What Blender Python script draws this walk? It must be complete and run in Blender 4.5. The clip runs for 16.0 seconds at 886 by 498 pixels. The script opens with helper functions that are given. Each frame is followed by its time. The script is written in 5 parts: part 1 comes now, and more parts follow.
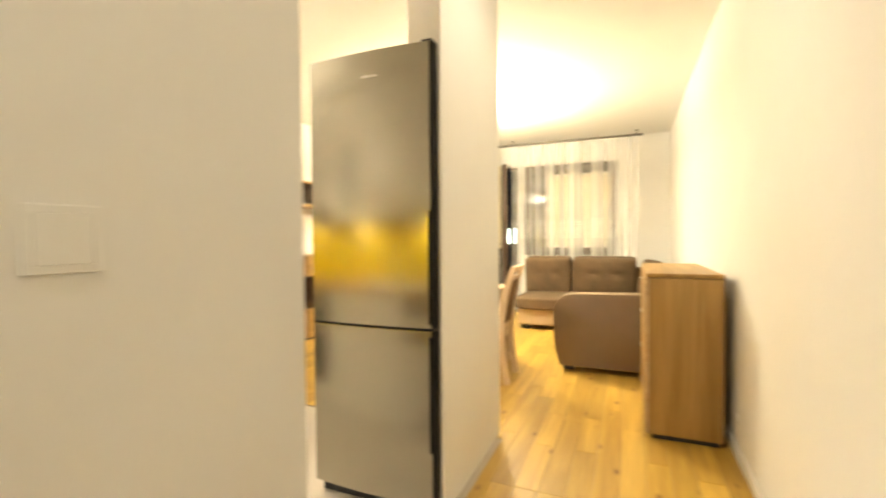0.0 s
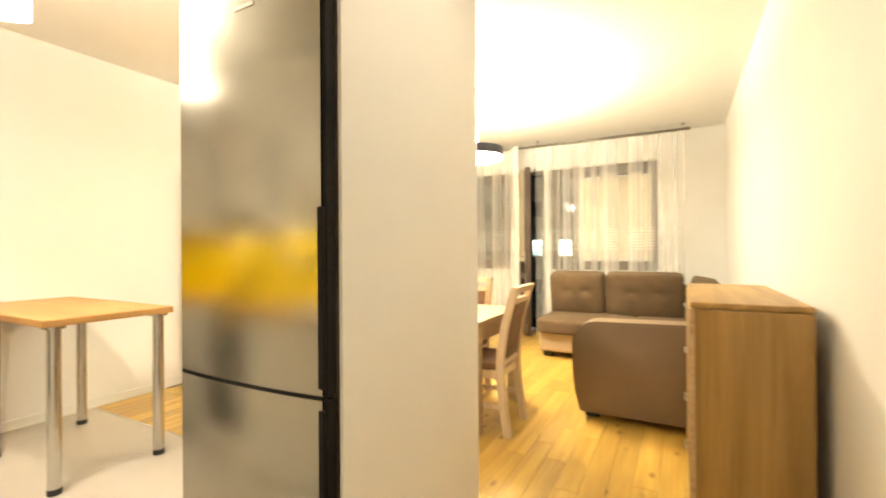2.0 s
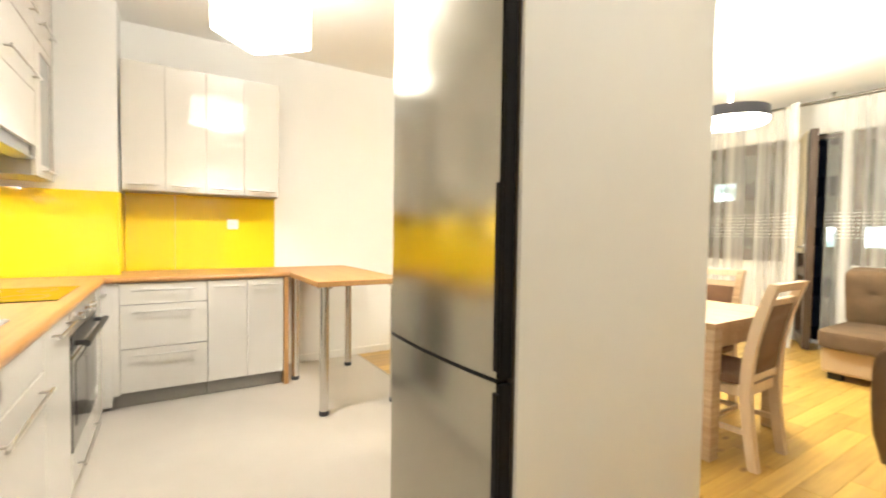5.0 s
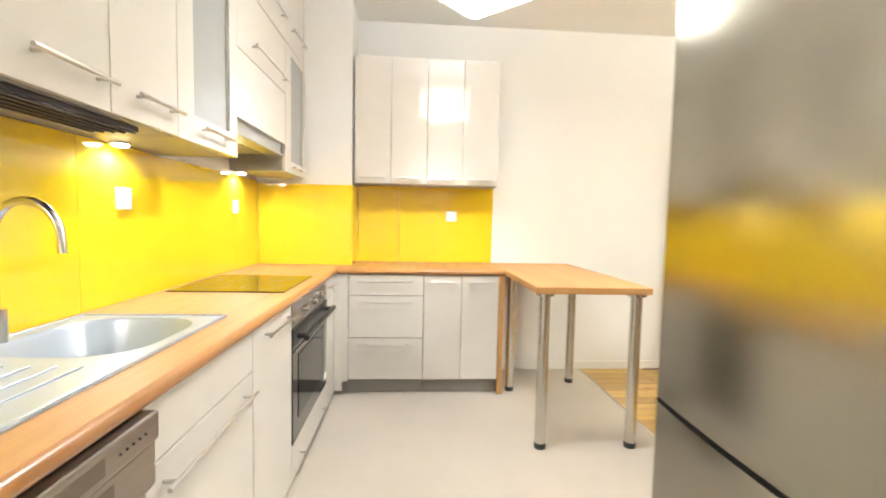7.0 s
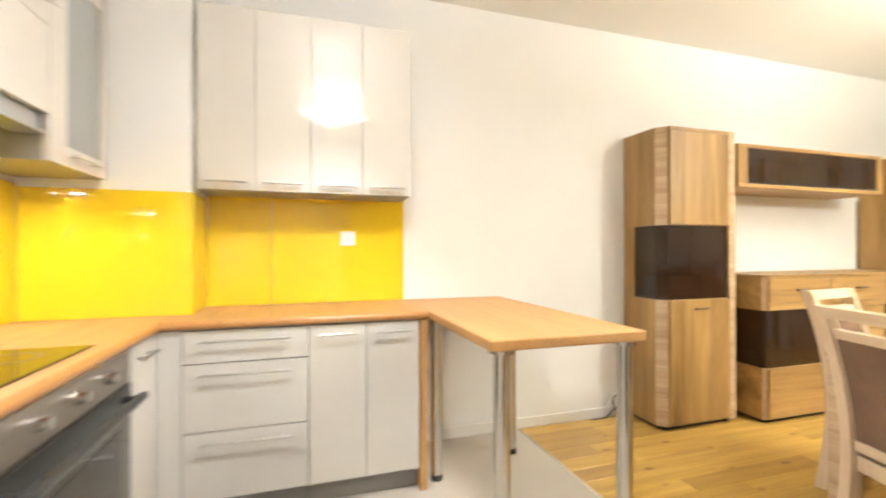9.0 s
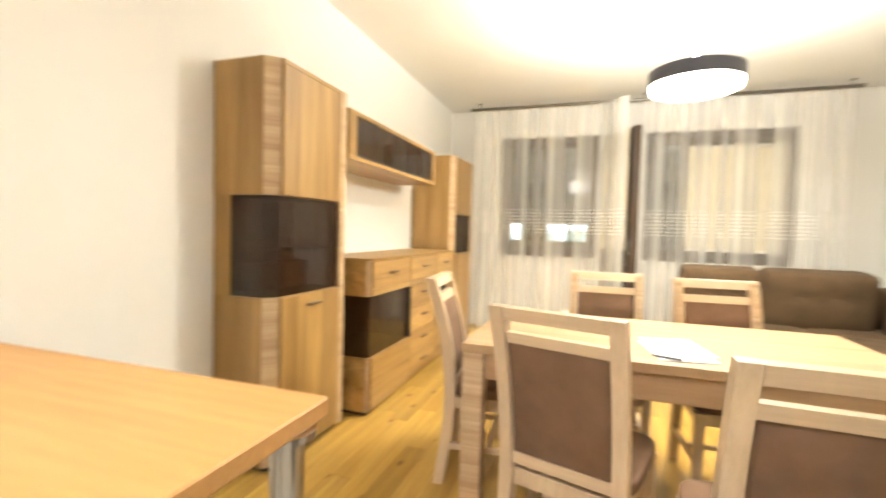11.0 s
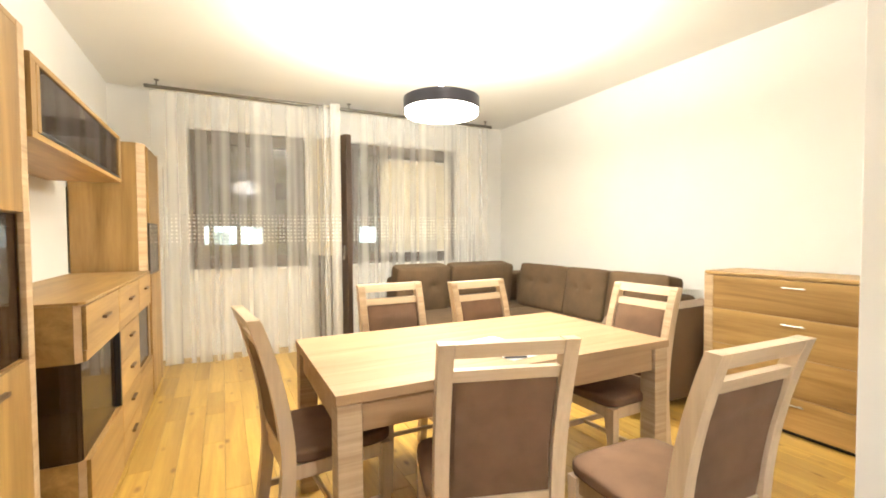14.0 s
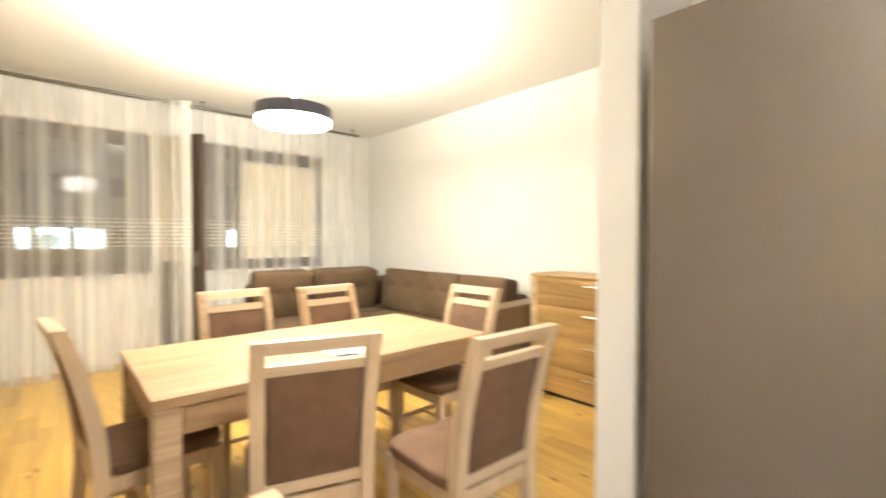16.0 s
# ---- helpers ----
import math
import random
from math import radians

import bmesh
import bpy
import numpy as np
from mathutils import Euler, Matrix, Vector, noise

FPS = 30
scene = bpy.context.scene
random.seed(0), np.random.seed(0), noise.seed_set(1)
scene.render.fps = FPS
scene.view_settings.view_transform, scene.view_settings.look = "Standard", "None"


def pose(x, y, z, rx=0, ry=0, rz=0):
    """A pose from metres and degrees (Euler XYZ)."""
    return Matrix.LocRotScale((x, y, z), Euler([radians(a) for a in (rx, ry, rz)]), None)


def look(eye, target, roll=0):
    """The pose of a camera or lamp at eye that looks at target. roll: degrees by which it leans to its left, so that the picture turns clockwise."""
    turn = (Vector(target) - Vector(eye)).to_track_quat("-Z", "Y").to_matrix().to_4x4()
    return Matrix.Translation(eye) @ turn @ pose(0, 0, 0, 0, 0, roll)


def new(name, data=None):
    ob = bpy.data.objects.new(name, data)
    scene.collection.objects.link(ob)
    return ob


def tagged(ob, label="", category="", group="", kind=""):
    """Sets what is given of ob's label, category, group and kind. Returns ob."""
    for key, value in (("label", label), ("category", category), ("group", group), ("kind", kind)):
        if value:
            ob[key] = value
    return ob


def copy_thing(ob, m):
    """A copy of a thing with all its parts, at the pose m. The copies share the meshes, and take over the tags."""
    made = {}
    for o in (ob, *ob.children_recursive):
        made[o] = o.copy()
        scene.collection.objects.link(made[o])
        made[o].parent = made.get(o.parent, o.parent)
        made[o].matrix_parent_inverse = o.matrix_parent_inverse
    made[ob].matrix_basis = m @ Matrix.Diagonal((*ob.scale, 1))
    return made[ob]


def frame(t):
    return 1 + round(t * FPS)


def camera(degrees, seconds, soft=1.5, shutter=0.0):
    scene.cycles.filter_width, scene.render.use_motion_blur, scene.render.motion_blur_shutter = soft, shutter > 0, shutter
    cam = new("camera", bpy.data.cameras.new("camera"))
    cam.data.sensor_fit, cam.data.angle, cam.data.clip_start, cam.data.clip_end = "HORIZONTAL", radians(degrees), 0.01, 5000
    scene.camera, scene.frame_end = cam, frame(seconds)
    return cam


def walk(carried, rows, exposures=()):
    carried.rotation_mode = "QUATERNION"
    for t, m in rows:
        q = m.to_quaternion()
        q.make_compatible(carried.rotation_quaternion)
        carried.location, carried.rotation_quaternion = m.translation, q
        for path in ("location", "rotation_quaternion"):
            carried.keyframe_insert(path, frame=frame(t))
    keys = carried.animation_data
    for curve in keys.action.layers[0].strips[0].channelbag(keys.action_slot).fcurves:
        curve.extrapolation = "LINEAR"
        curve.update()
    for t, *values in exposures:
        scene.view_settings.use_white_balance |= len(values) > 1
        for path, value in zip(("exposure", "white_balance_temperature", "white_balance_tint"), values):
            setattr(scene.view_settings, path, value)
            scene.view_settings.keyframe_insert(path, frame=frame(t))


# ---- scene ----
cam = camera(90.5, 16.0, soft=1.8, shutter=0.7)
PATH = [
    (0, (4.115, -0.02, 1.243), (3.336, 1.821, 1.191), -0.5),
    (0.5, (4.194, 0.076, 1.256), (3.603, 1.986, 1.19), -0.35),
    (1, (4.177, 0.361, 1.241), (3.572, 2.266, 1.193), -0.35),
    (1.5, (4.179, 0.625, 1.238), (3.428, 2.478, 1.214), 0.1),
    (2, (4.179, 0.816, 1.241), (3.229, 2.576, 1.244), -0.4),
    (2.5, (4.223, 0.9, 1.237), (3.079, 2.54, 1.258), -0.4),
    (3, (4.259, 0.991, 1.236), (2.955, 2.507, 1.25), -0.2),
    (5.5, (4.174, 0.976, 1.225), (2.382, 1.86, 1.13), 0.8),
    (6, (4.027, 1.029, 1.233), (2.135, 1.668, 1.126), 0.7),
    (6.5, (3.775, 1.121, 1.225), (1.806, 1.456, 1.127), 1),
    (7, (3.655, 1.129, 1.241), (1.664, 1.269, 1.112), 1.2),
    (7.5, (3.464, 1.101, 1.237), (1.471, 1.165, 1.081), 1.1),
    (8, (3.273, 1.15, 1.252), (1.281, 1.189, 1.08), -0.2),
    (8.2, (3.169, 1.13, 1.2), (1.176, 1.246, 1.072), -0.3),
    (10.5, (2.033, 1.579, 1.213), (0.891, 3.22, 1.154), 1.2),
    (11, (1.845, 1.719, 1.219), (1.214, 3.615, 1.138), 1.5),
    (11.2, (1.784, 1.747, 1.236), (1.346, 3.696, 1.158), 1.9),
    (11.5, (1.721, 1.811, 1.227), (1.516, 3.799, 1.16), -0.0),
    (12, (1.537, 1.854, 1.244), (1.74, 3.844, 1.196), 0.4),
    (12.5, (1.388, 1.873, 1.276), (1.864, 3.815, 1.23), 0.3),
    (13, (1.25, 1.933, 1.275), (1.929, 3.814, 1.231), -0.0),
    (13.5, (1.131, 1.987, 1.28), (1.944, 3.813, 1.223), -0.1),
    (14, (1.039, 2.018, 1.29), (1.935, 3.805, 1.224), -0.4),
    (14.5, (1.008, 2.022, 1.298), (1.955, 3.783, 1.236), -0.3),
    (15, (1.026, 1.995, 1.304), (2.004, 3.738, 1.257), -0.3),
    (15.5, (1.083, 1.907, 1.309), (2.158, 3.593, 1.274), -0.3),
    (16, (1.117, 1.718, 1.307), (2.448, 3.21, 1.262), 0.1),
]
walk(cam, [(t, look(e, g, r)) for t, e, g, r in PATH], exposures=[(0.0, 0.57, 7750, 10), (1.5, 0.54, 7650, 12), (3.2, 0.56, 6950, 11), (5.3, 0.47, 6200, 11), (8.2, 0.38, 5850, 13), (10.4, 0.34, 6250, 13), (16.0, 0.27, 6200, 14)])

# ---- world: night outside ----
night = bpy.data.worlds.new("night")
scene.world = night
night.use_nodes = True
night.node_tree.nodes["Background"].inputs[0].default_value = (0.010, 0.014, 0.026, 1)
night.node_tree.nodes["Background"].inputs[1].default_value = 1.0

H = 2.80          # ceiling height
WARM = (1.0, 0.955, 0.77)
SOFTW = (1.0, 0.985, 0.95)


def lamp(name, kind, at, power, colour, radius=0.1, target=None):
    d = bpy.data.lights.new(name, kind)
    d.energy, d.color = power, colour
    if kind == "AREA":
        d.shape, d.size = "DISK", radius * 2
    elif kind == "SPOT":
        d.shadow_soft_size, d.spot_size, d.spot_blend = radius, radians(168), 0.5
    else:
        d.shadow_soft_size = radius
    o = new(name, d)
    o.matrix_basis = look(at, target) if target else pose(*at)
    return o


LIV = (2.42, 4.78)
KIT = (1.575, 1.43)
lamp("living_lamp_down", "AREA", (LIV[0], LIV[1], 2.095), 25, WARM, 0.22, (LIV[0], LIV[1] + 0.001, 0))
lamp("living_lamp_glow", "POINT", (LIV[0], LIV[1], 2.04), 46, WARM, 0.06)
lamp("living_lamp_up", "AREA", (LIV[0], LIV[1], 2.26), 165, WARM, 0.22, (LIV[0], LIV[1] + 0.001, 5))
lamp("kitchen_lamp_bulb", "POINT", (KIT[0], KIT[1] + 0.03, 2.45), 62, SOFTW, 0.03)
lamp("kitchen_lamp_up", "AREA", (KIT[0], KIT[1], 2.575), 14, SOFTW, 0.15, (KIT[0], KIT[1] + 0.001, 5))
# unseen fill lights, added to brighten the hall walls and the partition
HALL_FILL = ((3.72, -0.45, 7.5), (3.92, 2.0, 4.2))
for hx, hy, hp in HALL_FILL:
    lamp("hall_fill", "AREA", (hx, hy, 2.74), hp, (1.0, 0.95, 0.83), 0.12, (hx, hy + 0.001, 0))
# the third puck, over the dishwasher, is assumed and out of view
PUCKS = ((1.95, 0.058, 1.492), (0.81, 0.058, 1.508), (2.98, 0.058, 1.492))
for px, py, pz in PUCKS:
    lamp("under_cabinet_light", "SPOT", (px, py, pz - 0.012), 10, (1.0, 0.98, 0.88), 0.02, (px, py + 0.001, 0))


# ---- materials ----
def nodes_of(name):
    m = bpy.data.materials.new(name)
    m.use_nodes = True
    nt = m.node_tree
    return m, nt, nt.nodes["Principled BSDF"]


def node(nt, kind, **sets):
    n = nt.nodes.new(kind)
    for k, v in sets.items():
        n.inputs[k.replace("_", " ")].default_value = v
    return n


def ramp(nt, fac, stops):
    r = nt.nodes.new("ShaderNodeValToRGB")
    while len(r.color_ramp.elements) < len(stops):
        r.color_ramp.elements.new(0.5)
    for e, (p, c) in zip(r.color_ramp.elements, stops):
        e.position, e.color = p, (*c, 1)
    nt.links.new(fac, r.inputs[0])
    return r.outputs[0]


def coords(nt, scale=(1, 1, 1), rnd=False):
    tc, mp = nt.nodes.new("ShaderNodeTexCoord"), nt.nodes.new("ShaderNodeMapping")
    mp.inputs["Scale"].default_value = scale
    nt.links.new(tc.outputs["Object"], mp.inputs[0])
    if rnd:
        oi = nt.nodes.new("ShaderNodeObjectInfo")
        k = nt.nodes.new("ShaderNodeMath")
        k.operation, k.inputs[1].default_value = "MULTIPLY", 37.0
        nt.links.new(oi.outputs["Random"], k.inputs[0])
        nt.links.new(k.outputs[0], mp.inputs["Location"])
    return mp.outputs[0]


def bump_from(nt, bsdf, height, strength, distance=0.002):
    b = nt.nodes.new("ShaderNodeBump")
    b.inputs["Strength"].default_value, b.inputs["Distance"].default_value = strength, distance
    nt.links.new(height, b.inputs["Height"])
    nt.links.new(b.outputs[0], bsdf.inputs["Normal"])


def plain(name, colour, rough=0.5, metal=0.0, vary=0.06, grain=90.0, bump=0.1, coat=0.0):
    """A painted, plastic or metal surface with faint mottling and fine relief."""
    m, nt, b = nodes_of(name)
    v = coords(nt)
    n1, n2 = node(nt, "ShaderNodeTexNoise", Scale=2.3, Detail=4.0), node(nt, "ShaderNodeTexNoise", Scale=grain, Detail=3.0)
    for n in (n1, n2):
        nt.links.new(v, n.inputs["Vector"])
    lo, hi = [c * (1 - vary) for c in colour], [min(1, c * (1 + vary)) for c in colour]
    nt.links.new(ramp(nt, n1.outputs[0], [(0.3, lo), (0.7, hi)]), b.inputs["Base Color"])
    b.inputs["Metallic"].default_value = metal
    mr = node(nt, "ShaderNodeMapRange", To_Min=max(0.02, rough * 0.85), To_Max=min(1, rough * 1.15))
    nt.links.new(n2.outputs[0], mr.inputs[0])
    nt.links.new(mr.outputs[0], b.inputs["Roughness"])
    b.inputs["Coat Weight"].default_value = coat
    b.inputs["Coat Roughness"].default_value = 0.04
    if bump:
        bump_from(nt, b, n2.outputs[0], bump)
    return m


def wood(name, dark, light, axis="z", rough=0.45, fine=1.0, tint=0.12, coat=0.0, knots=False):
    """Grained wood, the grain running along one axis; tone differs from piece to piece."""
    m, nt, b = nodes_of(name)
    along, across = 1.6 * fine, 26.0 * fine
    sc = {"x": (along, across, across), "y": (across, along, across), "z": (across, across, along), "flat": (along, along, across * 1.6)}[axis]
    v = coords(nt, sc, True)
    n1, n2 = node(nt, "ShaderNodeTexNoise", Scale=0.55, Detail=6.0, Roughness=0.62, Distortion=0.9), node(nt, "ShaderNodeTexNoise", Scale=3.2, Detail=8.0, Roughness=0.7)
    for n in (n1, n2):
        nt.links.new(v, n.inputs["Vector"])
    mid = [(a + c) / 2 for a, c in zip(dark, light)]
    c1 = ramp(nt, n1.outputs[0], [(0.30, dark), (0.5, mid), (0.70, light)])
    c2 = ramp(nt, n2.outputs[0], [(0.3, (0.72, 0.66, 0.6)), (0.62, (1, 1, 1))])
    mx = nt.nodes.new("ShaderNodeMixRGB")
    mx.blend_type, mx.inputs[0].default_value = "MULTIPLY", 0.55
    nt.links.new(c1, mx.inputs[1]), nt.links.new(c2, mx.inputs[2])
    out = mx.outputs[0]
    if knots:
        v2 = coords(nt, (7.5, 3.6, 5.0), True)
        vo = node(nt, "ShaderNodeTexVoronoi", Scale=1.0)
        nt.links.new(v2, vo.inputs["Vector"])
        kn = ramp(nt, vo.outputs["Distance"], [(0.05, (0.30, 0.17, 0.08)), (0.16, (1, 1, 1))])
        m2 = nt.nodes.new("ShaderNodeMixRGB")
        m2.blend_type, m2.inputs[0].default_value = "MULTIPLY", 0.75
        nt.links.new(out, m2.inputs[1]), nt.links.new(kn, m2.inputs[2])
        out = m2.outputs[0]
    oi = nt.nodes.new("ShaderNodeObjectInfo")
    mr = node(nt, "ShaderNodeMapRange", To_Min=1 - tint, To_Max=1 + tint)
    nt.links.new(oi.outputs["Random"], mr.inputs[0])
    hs = node(nt, "ShaderNodeHueSaturation")
    nt.links.new(mr.outputs[0], hs.inputs["Value"]), nt.links.new(out, hs.inputs["Color"])
    nt.links.new(hs.outputs[0], b.inputs["Base Color"])
    b.inputs["Roughness"].default_value = rough
    b.inputs["Coat Weight"].default_value, b.inputs["Coat Roughness"].default_value = coat, 0.12
    bump_from(nt, b, n2.outputs[0], 0.12)
    return m


def fabric(name, colour, weave=420.0, vary=0.14, rough=0.95, sheen=0.04):
    m, nt, b = nodes_of(name)
    v = coords(nt)
    n1, n2 = node(nt, "ShaderNodeTexNoise", Scale=7.0, Detail=5.0), node(nt, "ShaderNodeTexNoise", Scale=weave, Detail=2.0)
    for n in (n1, n2):
        nt.links.new(v, n.inputs["Vector"])
    lo, hi = [c * (1 - vary) for c in colour], [c * (1 + vary) for c in colour]
    nt.links.new(ramp(nt, n1.outputs[0], [(0.32, lo), (0.68, hi)]), b.inputs["Base Color"])
    b.inputs["Roughness"].default_value, b.inputs["Sheen Weight"].default_value = rough, sheen
    b.inputs["Sheen Tint"].default_value, b.inputs["Sheen Roughness"].default_value = (0.85, 0.60, 0.30, 1), 0.45
    bump_from(nt, b, n2.outputs[0], 0.35, 0.001)
    return m


def glow(name, colour, strength):
    m, nt, b = nodes_of(name)
    b.inputs["Base Color"].default_value = (0.9, 0.9, 0.88, 1)
    b.inputs["Emission Color"].default_value = (*colour, 1)
    b.inputs["Emission Strength"].default_value = strength
    return m


def glass(name, colour, rough=0.02, alpha=0.25, metal=0.0):
    """Thin tinted pane: a glossy coat over a see-through body."""
    m, nt, b = nodes_of(name)
    b.inputs["Base Color"].default_value = (*colour, 1)
    b.inputs["Roughness"].default_value = rough
    b.inputs["Alpha"].default_value = alpha
    b.inputs["Specular IOR Level"].default_value = 0.7
    return m


def brushed(name, colour, axis, rough=0.3, low=0.9, spread=0.07):
    m, nt, b = nodes_of(name)
    sc = {"x": (1, 160, 160), "z": (160, 160, 1), "y": (160, 1, 160)}[axis]
    v = coords(nt, sc)
    n = node(nt, "ShaderNodeTexNoise", Scale=2.0, Detail=3.0)
    nt.links.new(v, n.inputs["Vector"])
    nt.links.new(ramp(nt, n.outputs[0], [(0.3, [c * low for c in colour]), (0.7, colour)]), b.inputs["Base Color"])
    b.inputs["Metallic"].default_value = 1.0
    mr = node(nt, "ShaderNodeMapRange", To_Min=rough * (1 - spread), To_Max=rough * (1 + spread))
    nt.links.new(n.outputs[0], mr.inputs[0])
    nt.links.new(mr.outputs[0], b.inputs["Roughness"])
    b.inputs["Anisotropic"].default_value = 0.4
    return m


def clear_pane():
    """Clear window glass: see-through, with a mirror gloss that grows towards grazing angles."""
    m, nt, b = nodes_of("window_glass")
    tp, gl = node(nt, "ShaderNodeBsdfTransparent", Color=(0.88, 0.90, 0.90, 1)), node(nt, "ShaderNodeBsdfGlossy", Color=(1, 1, 1, 1), Roughness=0.015)
    fr_, mx = node(nt, "ShaderNodeFresnel", IOR=1.75), nt.nodes.new("ShaderNodeMixShader")
    nt.links.new(fr_.outputs[0], mx.inputs[0]), nt.links.new(tp.outputs[0], mx.inputs[1]), nt.links.new(gl.outputs[0], mx.inputs[2])
    nt.links.new(mx.outputs[0], nt.nodes["Material Output"].inputs[0])
    nt.nodes.remove(b)
    return m


def lit_rooms():
    """Windows of lit rooms far off, their glow uneven from curtains and lamps inside."""
    m, nt, b = nodes_of("lit_far_window")
    n = node(nt, "ShaderNodeTexNoise", Scale=1.1, Detail=2.0)
    nt.links.new(coords(nt, (1, 1, 1.4)), n.inputs["Vector"])
    nt.links.new(ramp(nt, n.outputs[0], [(0.36, (0.10, 0.16, 0.15)), (0.62, (0.80, 1.0, 0.95))]), b.inputs["Emission Color"])
    b.inputs["Emission Strength"].default_value = 4.0
    return m


def sheer_cloth():
    """White net curtain: mostly see-through, with denser threads and an embroidered band near the sill."""
    m, nt, b = nodes_of("sheer_net")
    tc, sx = nt.nodes.new("ShaderNodeTexCoord"), nt.nodes.new("ShaderNodeSeparateXYZ")
    nt.links.new(tc.outputs["UV"], sx.inputs[0])
    # soft folds: narrow denser bands that hang straight down
    cb_ = nt.nodes.new("ShaderNodeCombineXYZ")
    nt.links.new(sx.outputs[0], cb_.inputs[0])
    fz = node(nt, "ShaderNodeMath")
    fz.operation, fz.inputs[1].default_value = "MULTIPLY", 0.006
    nt.links.new(sx.outputs[1], fz.inputs[0]), nt.links.new(fz.outputs[0], cb_.inputs[1])
    n = node(nt, "ShaderNodeTexNoise", Scale=9.0, Detail=1.5, Roughness=0.5)
    nt.links.new(cb_.outputs[0], n.inputs["Vector"])
    base = node(nt, "ShaderNodeMapRange", From_Min=0.44, From_Max=0.68, To_Min=0.22, To_Max=0.52)
    nt.links.new(n.outputs[0], base.inputs[0])
    # lozenges of the embroidered band, between two heights (UV: metres along the cloth, metres up)
    vo = nt.nodes.new("ShaderNodeTexVoronoi")
    vo.distance = "MANHATTAN"
    vo.inputs["Scale"].default_value, vo.inputs["Randomness"].default_value = 26.0, 0.12
    nt.links.new(tc.outputs["UV"], vo.inputs["Vector"])
    dots = node(nt, "ShaderNodeMapRange", From_Min=0.38, From_Max=0.28, To_Min=0.0, To_Max=0.38)
    nt.links.new(vo.outputs["Distance"], dots.inputs[0])
    band = node(nt, "ShaderNodeMapRange", From_Min=0.17, From_Max=0.12, To_Min=0.0, To_Max=1.0)
    sub, ab = nt.nodes.new("ShaderNodeMath"), nt.nodes.new("ShaderNodeMath")
    sub.operation, sub.inputs[1].default_value, ab.operation = "SUBTRACT", 1.36, "ABSOLUTE"
    nt.links.new(sx.outputs[1], sub.inputs[0]), nt.links.new(sub.outputs[0], ab.inputs[0]), nt.links.new(ab.outputs[0], band.inputs[0])
    mul, add = nt.nodes.new("ShaderNodeMath"), nt.nodes.new("ShaderNodeMath")
    mul.operation, add.operation, add.use_clamp = "MULTIPLY", "ADD", True
    nt.links.new(dots.outputs[0], mul.inputs[0]), nt.links.new(band.outputs[0], mul.inputs[1])
    nt.links.new(base.outputs[0], add.inputs[0]), nt.links.new(mul.outputs[0], add.inputs[1])
    df, tl, tp = node(nt, "ShaderNodeBsdfDiffuse", Color=(0.97, 0.96, 0.93, 1)), node(nt, "ShaderNodeBsdfTranslucent", Color=(0.97, 0.96, 0.93, 1)), node(nt, "ShaderNodeBsdfTransparent")
    m1, m2 = nt.nodes.new("ShaderNodeMixShader"), nt.nodes.new("ShaderNodeMixShader")
    m1.inputs[0].default_value = 0.15
    nt.links.new(df.outputs[0], m1.inputs[1]), nt.links.new(tl.outputs[0], m1.inputs[2])
    nt.links.new(add.outputs[0], m2.inputs[0]), nt.links.new(tp.outputs[0], m2.inputs[1]), nt.links.new(m1.outputs[0], m2.inputs[2])
    nt.links.new(m2.outputs[0], nt.nodes["Material Output"].inputs[0])
    nt.nodes.remove(b)
    return m


